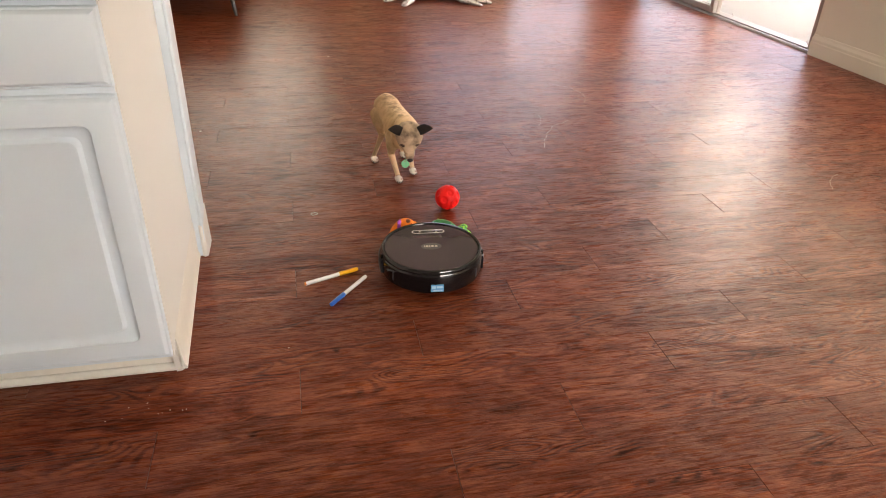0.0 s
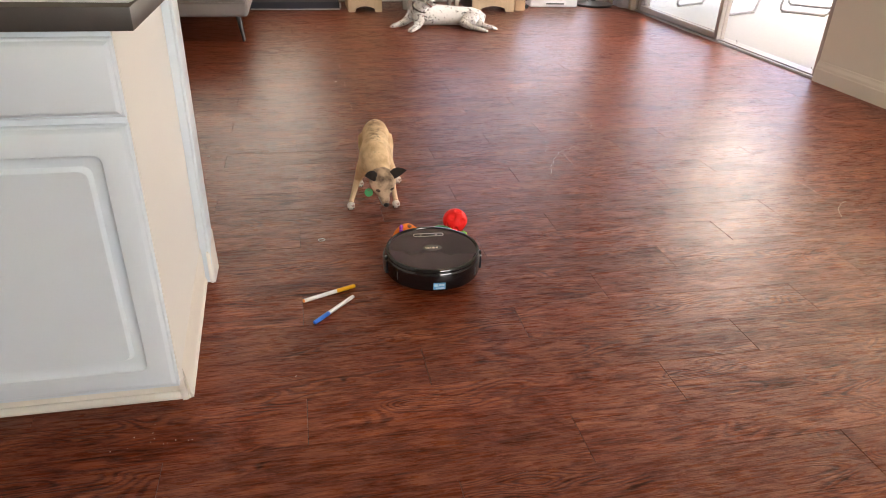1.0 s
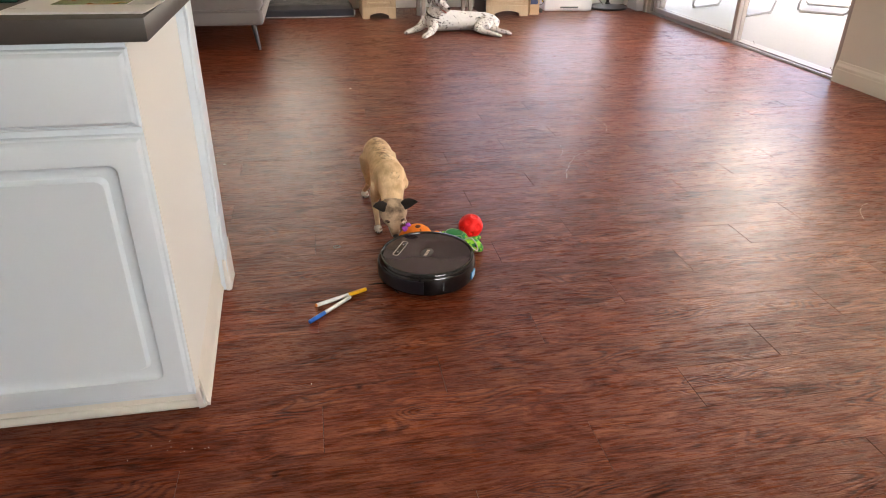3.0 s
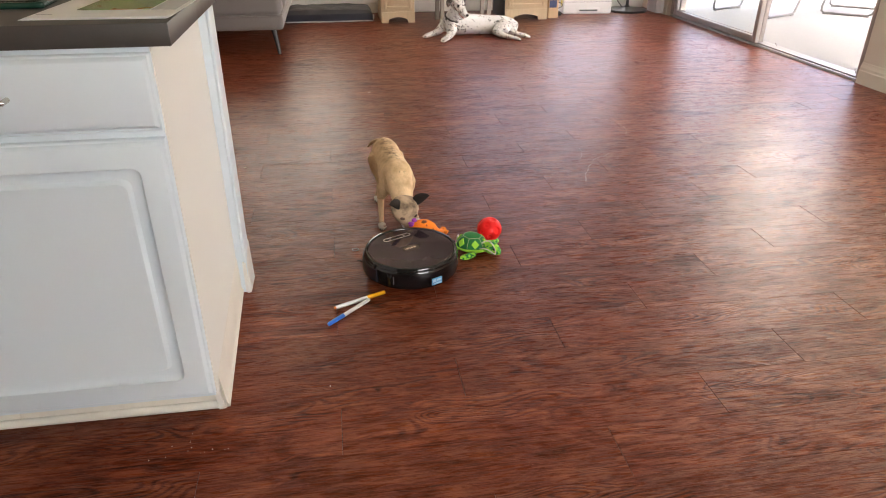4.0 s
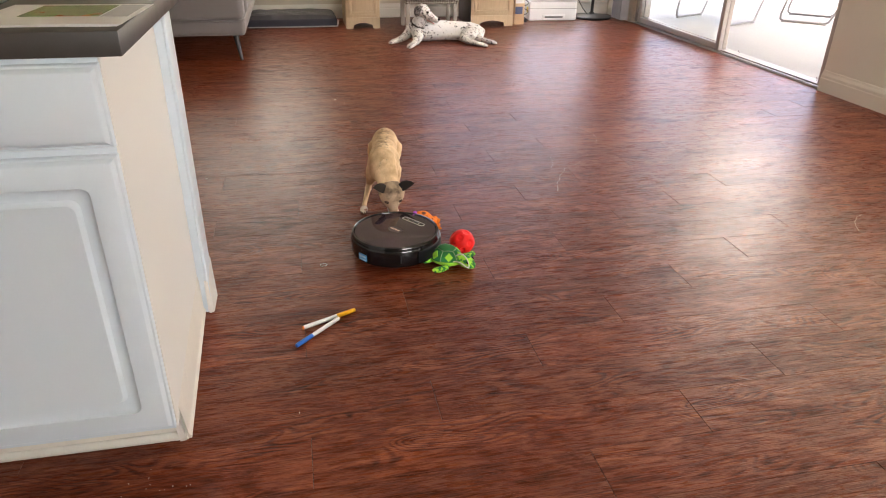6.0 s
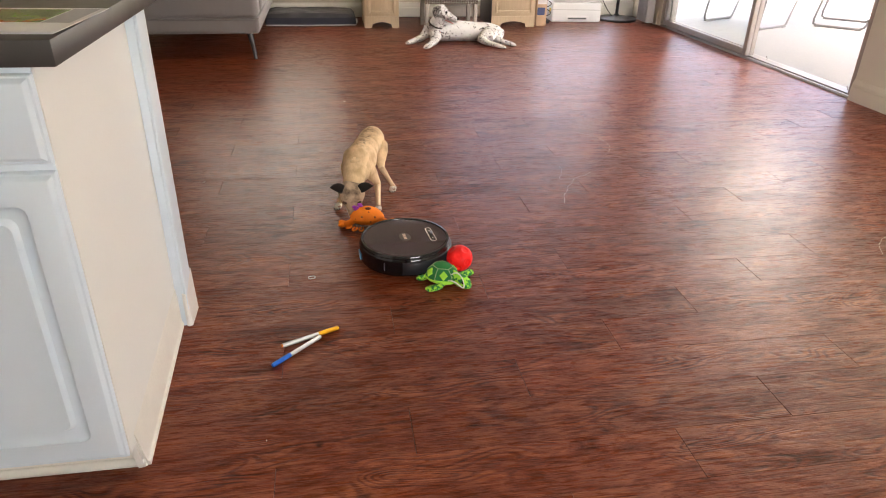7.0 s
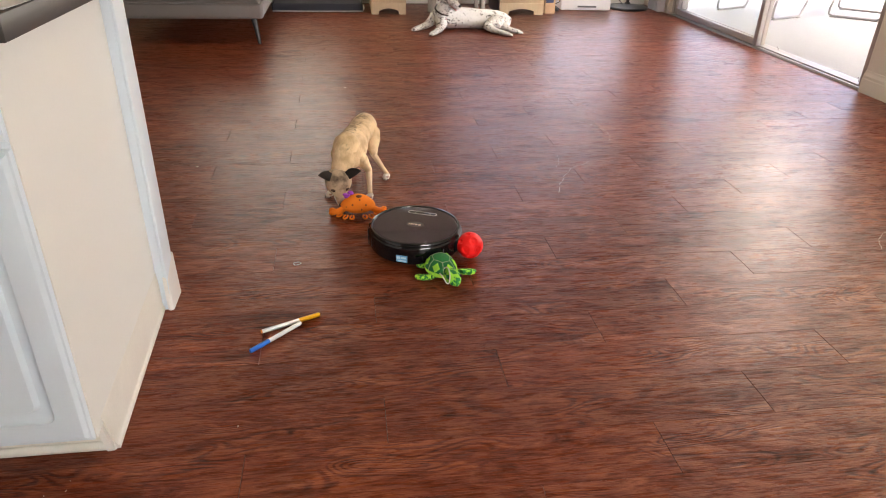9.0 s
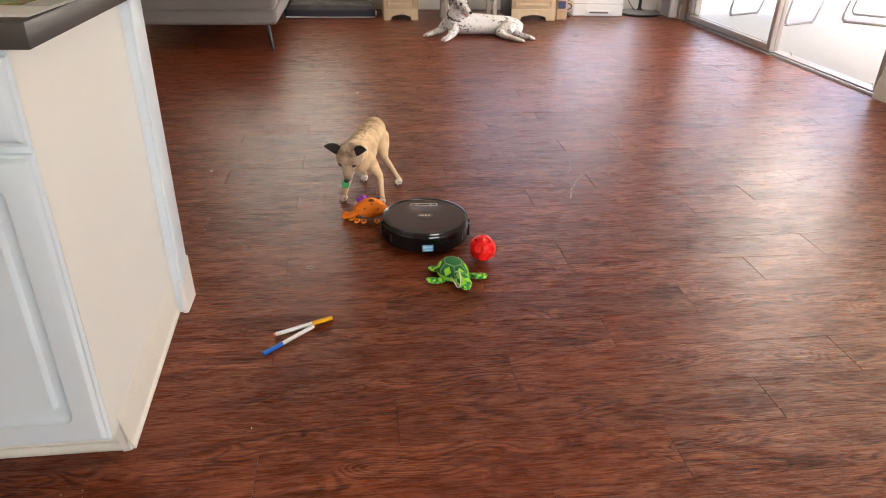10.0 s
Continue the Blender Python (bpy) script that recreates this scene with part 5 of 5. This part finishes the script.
for name, pts, w in (("front_leg", [((-0.13, 0.01, 0.13), 0.05, 0.06), ((-0.12, -0.03, 0.07), 0.045, 0.05), ((-0.15, -0.10, 0.040), 0.032, 0.034), ((-0.19, -0.17, 0.030), 0.026, 0.026), ((-0.215, -0.205, 0.024), 0.030, 0.023), ((-0.232, -0.232, 0.016), 0.022, 0.014), ((-0.238, -0.240, 0.012), 0.005, 0.005)], 0),
                     ("front_leg", [((-0.15, 0.10, 0.14), 0.05, 0.06), ((-0.19, 0.09, 0.08), 0.042, 0.046), ((-0.24, 0.06, 0.045), 0.032, 0.034), ((-0.30, 0.02, 0.030), 0.026, 0.026), ((-0.335, -0.005, 0.024), 0.030, 0.023), ((-0.362, -0.026, 0.016), 0.022, 0.014), ((-0.370, -0.032, 0.012), 0.005, 0.005)], 0),
                     ("hind_leg", [((0.36, 0.03, 0.10), 0.075, 0.080), ((0.31, -0.03, 0.075), 0.070, 0.062), ((0.27, -0.06, 0.055), 0.045, 0.045), ((0.30, -0.105, 0.036), 0.030, 0.030), ((0.36, -0.17, 0.026), 0.022, 0.022), ((0.40, -0.215, 0.022), 0.026, 0.020), ((0.425, -0.245, 0.014), 0.018, 0.012), ((0.432, -0.252, 0.010), 0.004, 0.004)], 0),
                     ("hind_leg", [((0.42, 0.06, 0.09), 0.06, 0.065), ((0.41, 0.00, 0.055), 0.050, 0.045), ((0.42, -0.05, 0.040), 0.032, 0.032), ((0.47, -0.09, 0.028), 0.023, 0.023), ((0.515, -0.125, 0.022), 0.026, 0.020), ((0.540, -0.145, 0.014), 0.018, 0.012), ((0.548, -0.152, 0.010), 0.004, 0.004)], 0)):
    part(name, flesh(pts, 16), M_SPOTTED2, big, "white freckled leg")
part("tail", flesh([((0.47, 0.10, 0.06), 0.026, 0.026), ((0.47, 0.18, 0.035), 0.018, 0.018), ((0.40, 0.25, 0.018), 0.013, 0.013), ((0.32, 0.27, 0.012), 0.005, 0.005)], 12), M_SPOTTED, big)
bhead = part("head", body_skin([(-0.080, 0.005, 0.01, 0.01), (-0.072, 0.005, 0.036, 0.038), (-0.045, 0.010, 0.058, 0.055), (-0.010, 0.012, 0.060, 0.055), (0.025, 0.004, 0.050, 0.046), (0.050, -0.006, 0.036, 0.036), (0.080, -0.012, 0.031, 0.031), (0.110, -0.016, 0.028, 0.027), (0.130, -0.018, 0.022, 0.021), (0.140, -0.018, 0.008, 0.008)], 22), M_SPOTTED2, big, "white freckled head")
part("nose", blob((0.138, 0, -0.004), (0.011, 0.015, 0.011), sub=2), M_NOSE, bhead)
part("jaw", body_skin([(0.02, -0.050, 0.024, 0.010), (0.06, -0.056, 0.022, 0.009), (0.10, -0.060, 0.015, 0.007), (0.115, -0.060, 0.005, 0.004)], 14), M_SPOTTED2, bhead, "open lower jaw")
part("tongue", body_skin([(0.04, -0.044, 0.013, 0.004), (0.08, -0.048, 0.013, 0.004), (0.112, -0.054, 0.009, 0.003)], 12), mat("pink_tongue", (0.55, 0.20, 0.20), 0.4), bhead, "pink tongue")
for s in (-1, 1):
    part("eye", blob((0.038, s * 0.034, 0.024), (0.009, 0.009, 0.009), sub=2), M_EYE, bhead)
    part("ear", loft([((x, s * y, z), (1, 0, 0.2), (0, s * 0.8, 0.6), w, h) for x, y, z, w, h in ((-0.035, 0.045, 0.048, 0.024, 0.010), (-0.040, 0.066, 0.040, 0.030, 0.010), (-0.040, 0.080, 0.014, 0.030, 0.009), (-0.036, 0.084, -0.014, 0.022, 0.008), (-0.032, 0.082, -0.034, 0.006, 0.003))], 16), M_MOTTLED, bhead, "dark mottled folded ear")


# movement
BODY = [(0, 0.523, 3.130, -82), (0.5, 0.506, 3.120, -101), (1, 0.440, 3.140, -96), (1.5, 0.405, 3.085, -92), (2, 0.396, 3.005, -85), (2.2, 0.392, 2.998, -82),
        (3.5, 0.363, 3.000, -86), (4, 0.342, 3.045, -84), (4.5, 0.346, 3.110, -86), (5, 0.330, 3.105, -79), (5.5, 0.466, 3.240, -86), (5.7, 0.501, 3.245, -93),
        (6.8, 0.427, 3.400, -104), (7, 0.437, 3.390, -107), (7.5, 0.420, 3.365, -106), (8, 0.424, 3.370, -107), (8.5, 0.428, 3.378, -107), (9, 0.432, 3.380, -107), (9.5, 0.436, 3.390, -102), (10, 0.418, 3.400, -106)]
# seconds, head centre, heading, dip
HEAD = [(0, 0.549, 2.767, 0.220, -92, 60), (0.5, 0.430, 2.778, 0.165, -82, 50), (1, 0.429, 2.807, 0.135, -78, 52), (1.5, 0.405, 2.711, 0.115, -62, 50), (2, 0.447, 2.651, 0.110, -58, 50),
        (3.5, 0.373, 2.677, 0.100, -88, 55), (4, 0.378, 2.707, 0.110, -68, 50), (4.5, 0.370, 2.742, 0.115, -60, 50), (5, 0.411, 2.807, 0.110, -45, 45), (5.5, 0.513, 2.873, 0.095, -60, 45),
        (5.7, 0.522, 2.929, 0.105, -75, 50), (6.8, 0.351, 3.090, 0.105, -90, 55), (7.5, 0.327, 3.043, 0.085, -92, 52), (8.5, 0.329, 3.055, 0.090, -90, 52), (9, 0.330, 3.074, 0.095, -78, 50),
        (9.5, 0.379, 3.055, 0.155, -66, 48), (10, 0.329, 3.030, 0.230, -108, 54)]
PAWS = {
    "fr": [(0, 0.525, 2.876), (0.3, 0.500, 2.88), (0.5, 0.434, 2.906), (0.8, 0.400, 2.90), (1, 0.317, 2.897), (2, 0.318, 2.893), (2.2, 0.335, 2.755), (3.5, 0.342, 2.749), (4, 0.299, 2.804), (4.5, 0.290, 2.847), (5, 0.301, 2.905), (5.5, 0.398, 2.989), (5.7, 0.405, 3.017), (6.8, 0.297, 3.195), (7.5, 0.286, 3.169), (10, 0.300, 3.175)],
    "fl": [(0, 0.592, 2.943), (0.5, 0.540, 2.923), (1, 0.490, 2.892), (1.5, 0.470, 2.860), (2, 0.460, 2.800), (3.5, 0.435, 2.807), (4, 0.433, 2.821), (4.5, 0.426, 2.869), (5, 0.420, 2.890), (5.5, 0.510, 2.960), (5.7, 0.515, 2.985), (6.8, 0.447, 3.138), (10, 0.448, 3.130)],
    "hr": [(0, 0.455, 3.084), (0.5, 0.445, 3.095), (1, 0.370, 3.110), (1.5, 0.330, 3.080), (2, 0.314, 3.067), (3.5, 0.313, 3.073), (4, 0.299, 3.065), (4.5, 0.265, 3.095), (5, 0.225, 3.125), (5.5, 0.415, 3.227), (5.7, 0.420, 3.236), (6.8, 0.380, 3.395), (10, 0.384, 3.382)],
    "hl": [(0, 0.580, 3.120), (0.5, 0.597, 3.127), (1, 0.530, 3.130), (1.5, 0.470, 3.090), (2, 0.450, 3.060), (3.5, 0.425, 3.070), (4, 0.410, 3.090), (5, 0.390, 3.130), (5.5, 0.510, 3.210), (5.7, 0.525, 3.230), (6.8, 0.525, 3.342), (10, 0.526, 3.331)],
}


def at(rows, t):
    """The values of rows at t, between rows in a straight line."""
    if t <= rows[0][0]:
        return rows[0][1:]
    for p, q in zip(rows, rows[1:]):
        if t <= q[0]:
            k = (t - p[0]) / (q[0] - p[0])
            return [a + (b - a) * k for a, b in zip(p[1:], q[1:])]
    return rows[-1][1:]


def aim(origin, target, ahead):
    """A pose at origin whose -z points to target, x towards ahead."""
    z = (Vector(origin) - Vector(target)).normalized()
    x = (Vector(ahead) - z * Vector(ahead).dot(z)).normalized()
    y = z.cross(x)
    m = Matrix((x, y, z)).transposed().to_4x4()
    m.translation = origin
    return m


def dog_steps():
    """Keys the small dog: body, neck, head and four jointed legs."""
    times = sorted({r[0] for rows in (BODY, HEAD, *PAWS.values()) for r in rows})
    tracks = {"neck": [], "head": []}
    for key in LEGS:
        for k in ("upper", "lower", "paw"):
            tracks[key + k] = []
    body_rows = []
    for t in times:
        x, y, yaw = at(BODY, t)
        root = pose(x, y, 0, 0, 0, yaw)
        inv = root.inverted()
        body_rows.append((t, root))
        hx, hy, hz, hyaw, dip = at(HEAD, t)
        hm = inv @ pose(hx, hy, hz, 0, 0, hyaw) @ pose(0, 0, 0, 0, dip, 0)
        tracks["head"].append((t, hm))
        base = Vector((0.232, 0, 0.196))
        d = (hm.translation - base).normalized()
        side = Vector((0, 0, 1)).cross(d).normalized()
        nm = Matrix((d, side, d.cross(side))).transposed().to_4x4()
        nm.translation = base
        tracks["neck"].append((t, nm))
        for key, (fore, s, upper, lower, paw) in LEGS.items():
            px, py = at(PAWS[key], t)
            p = inv @ Vector((px, py, 0.0))
            ankle = p + Vector((-0.004, 0, 0.020))
            hip = Vector((0.205, s * 0.040, 0.160)) if fore else Vector((-0.008, s * 0.031, 0.178))
            a, b = (0.092, 0.104) if fore else (0.094, 0.110)
            reach = ankle - hip
            dist = min(reach.length, a + b - 0.002)
            u = reach.normalized()
            bend = Vector((-1, 0, 0)) if fore else Vector((1, 0, 0))
            bend = (bend - u * bend.dot(u)).normalized()
            c = (a * a - b * b + dist * dist) / (2 * dist)
            h = math.sqrt(max(0.0, a * a - c * c))
            knee = hip + u * c + bend * h
            foot = hip + u * dist
            tracks[key + "upper"].append((t, aim(hip, knee, (1, 0, 0.001))))
            tracks[key + "lower"].append((t, aim(knee, foot, (1, 0, 0.001))))
            tracks[key + "paw"].append((t, Matrix.Translation(Vector((foot.x + 0.004, foot.y, max(0.0, foot.z - 0.020))))))
    walk(dog, body_rows)
    walk(neck, tracks["neck"])
    walk(head, tracks["head"])
    for key, (fore, s, upper, lower, paw) in LEGS.items():
        walk(upper, tracks[key + "upper"])
        walk(lower, tracks[key + "lower"])
        walk(paw, tracks[key + "paw"])


def tail_and_tag():
    walk(tail, [(t, pose(-0.070, 0, 0.222, 0, dip, turn)) for t, dip, turn in ((0, -25, 0), (2, -15, 5), (3.5, 0, 18), (4.5, 20, 42), (5.5, -22, 46), (6.8, -12, -20), (8.5, -18, -24), (10, -20, -10))])
    walk(tagp, [(t, pose(x, y, z, 0, 75, 0)) for t, x, y, z in ((0, 0.302, -0.020, 0.091), (1, 0.292, -0.028, 0.078), (1.5, 0.288, -0.030, 0.066), (2, 0.262, -0.004, 0.085), (4.5, 0.262, 0.004, 0.08), (5.5, 0.252, 0.030, 0.075), (6.8, 0.262, -0.004, 0.085), (9, 0.262, -0.004, 0.085), (9.3, 0.300, -0.024, 0.083), (10, 0.302, -0.027, 0.091))])


def motions():
    tail_and_tag()
    dog_steps()
    walk(bhead, [(t, pose(-0.062, 0.012, z, 0, 0, yaw) @ pose(0, 0, 0, 0, dip, 0)) for t, yaw, dip, z in ((0, -66, 14, 0.262), (2, -66, 14, 0.262), (3.5, -60, 20, 0.262), (4.5, -55, 34, 0.262), (5.5, -36, 22, 0.250), (7.5, -22, 14, 0.246), (8.5, -40, 16, 0.254), (9, -52, 20, 0.262), (10, -58, 22, 0.264))])
    walk(robot, [(t, pose(x, y, 0, 0, 0, a)) for t, x, y, a in ((0, 0.528, 2.213, 86), (0.5, 0.536, 2.323, 87), (1, 0.537, 2.375, 88), (1.5, 0.536, 2.356, 100), (2, 0.538, 2.359, 139), (2.2, 0.535, 2.358, 156), (3.3, 0.437, 2.410, 146), (3.5, 0.411, 2.419, 139),
                 (4, 0.371, 2.465, 115), (4.5, 0.355, 2.530, 95), (5, 0.361, 2.597, 76), (5.5, 0.389, 2.657, 54), (5.7, 0.415, 2.675, 47), (6.8, 0.498, 2.731, 11), (7, 0.508, 2.731, 6), (7.5, 0.537, 2.731, -5), (8, 0.582, 2.727, -13),
                 (8.5, 0.585, 2.721, 27), (9, 0.584, 2.722, 68), (9.5, 0.586, 2.727, 88), (10, 0.587, 2.831, 88))])
    roll, last, rows = Matrix(), None, []
    for t, x, y in ((0, 0.664, 2.617), (0.5, 0.665, 2.626), (1, 0.670, 2.641), (6.8, 0.675, 2.643), (7, 0.679, 2.634), (7.5, 0.694, 2.618), (8, 0.719, 2.589), (8.5, 0.742, 2.614), (9, 0.756, 2.635), (9.5, 0.762, 2.648), (10, 0.762, 2.649)):
        if last:
            d = Vector((x - last[0], y - last[1], 0))
            if d.length > 0.0001:
                roll = Matrix.Rotation(d.length / 0.044, 4, Vector((0, 0, 1)).cross(d).normalized()) @ roll
        last = (x, y)
        rows.append((t, Matrix.Translation((x, y, 0.044)) @ roll))
    walk(ball, rows)
    walk(turtle, [(t, pose(x, y, 0, 0, 0, a)) for t, x, y, a in ((0, 0.602, 2.405, -26), (0.5, 0.606, 2.508, -28), (1, 0.605, 2.560, -30), (2.2, 0.602, 2.572, -32), (3.5, 0.600, 2.582, -34), (5, 0.597, 2.578, -34), (5.5, 0.602, 2.588, -38), (6.8, 0.612, 2.578, -41),
                  (7, 0.613, 2.571, -42), (7.5, 0.627, 2.558, -51), (8, 0.643, 2.538, -67), (8.5, 0.648, 2.539, -67), (10, 0.649, 2.546, -69))])
    walk(crab, [(t, pose(x, y, 0, 0, 0, a)) for t, x, y, a in ((0, 0.474, 2.400, 330), (0.5, 0.477, 2.510, 330), (1, 0.478, 2.557, 330), (2, 0.478, 2.560, 328), (2.2, 0.474, 2.570, 325), (3.5, 0.456, 2.640, 285), (4, 0.432, 2.680, 295), (4.5, 0.430, 2.730, 305), (5, 0.502, 2.775, 318),
                (5.5, 0.572, 2.790, 325), (5.7, 0.592, 2.795, 325), (6.2, 0.515, 2.890, 300), (6.8, 0.395, 3.010, 268), (7.5, 0.402, 3.006, 268), (8.5, 0.399, 2.998, 270), (10, 0.399, 3.004, 268))])
    walk(pen_y, [(t, pose(x, y, 0.0065, 0, 0, a)) for t, x, y, a in ((0, 0.228, 2.215, 21), (0.5, 0.2135, 2.2515, 22), (1, 0.203, 2.276, 22.5), (1.5, 0.1945, 2.293, 23.5), (2, 0.194, 2.295, 24.5), (10, 0.194, 2.295, 24.5))])
    walk(pen_b, [(t, pose(x, y, 0.0065, 0, 0, a + 180)) for t, x, y, a in ((0, 0.272, 2.133, 50), (0.5, 0.2405, 2.158, 48), (1, 0.2125, 2.1855, 46), (1.5, 0.1865, 2.209, 45), (2, 0.1665, 2.228, 44), (2.5, 0.159, 2.233, 43.6), (10, 0.159, 2.233, 43.6))])

# floor planks
floor = thing("floor", pose(0, 0, 0), "red-brown wood-look plank floor, scuffed satin finish", "floor", kind=STRUCT)
PW, PL, PX, PY = 0.1565, 0.925, 0.743, 1.5


def plank_mesh(length):
    bm = box(0.0006, 0.0001, -0.006, length - 0.0006, PW - 0.0001, 0.0, 0)
    top = [e for e in bm.edges if all(v.co.z > -0.001 for v in e.verts)]
    bmesh.ops.bevel(bm, geom=top, offset=0.0003, segments=1, affect="EDGES")
    return bm


plank_data = {}
rest_v, rest_f = [], []
for k in range(-24, 42):
    y = PY + k * PW
    if y + PW > BACK + 0.01 or y < SOUTH - 0.1:
        continue
    first = PX + (k * 0.3075) % PL - 7 * PL
    for i in range(12):
        x0, x1 = first + i * PL, first + (i + 1) * PL
        x0, x1 = max(x0, WEST), min(x1, EAST)
        if x1 - x0 < 0.02:
            continue
        if -1.1 < x1 and x0 < 3.4 and 1.0 < y < 7.4 and x1 - x0 > 0.9:
            if "plank" not in plank_data:
                ob = part("plank", plank_mesh(PL), M_PLANK, floor, "", False)
                plank_data["plank"] = ob.data
            else:
                ob = new("plank", plank_data["plank"])
                ob.parent = floor
            ob.matrix_basis = pose(x0, y, -0.0004 + random.uniform(-0.00015, 0.00015), random.uniform(-0.06, 0.06), random.uniform(-0.015, 0.015), 0)
        else:
            b = len(rest_v)
            xa, xb, ya, yb = x0 + 0.0007, x1 - 0.0007, y + 0.0004, y + PW - 0.0004
            rest_v += [(xa, ya, -0.006), (xb, ya, -0.006), (xb, yb, -0.006), (xa, yb, -0.006), (xa, ya, 0), (xb, ya, 0), (xb, yb, 0), (xa, yb, 0)]
            rest_f += [tuple(b + q for q in f) for f in ((4, 5, 6, 7), (0, 1, 5, 4), (1, 2, 6, 5), (2, 3, 7, 6), (3, 0, 4, 7))]
me = bpy.data.meshes.new("plank_rest")
me.from_pydata(rest_v, [], rest_f)
me.materials.append(M_PLANK_REST)
ob = new("plank_rest", me)
ob.parent = floor
tagged(ob, kind="stuff")

motions()
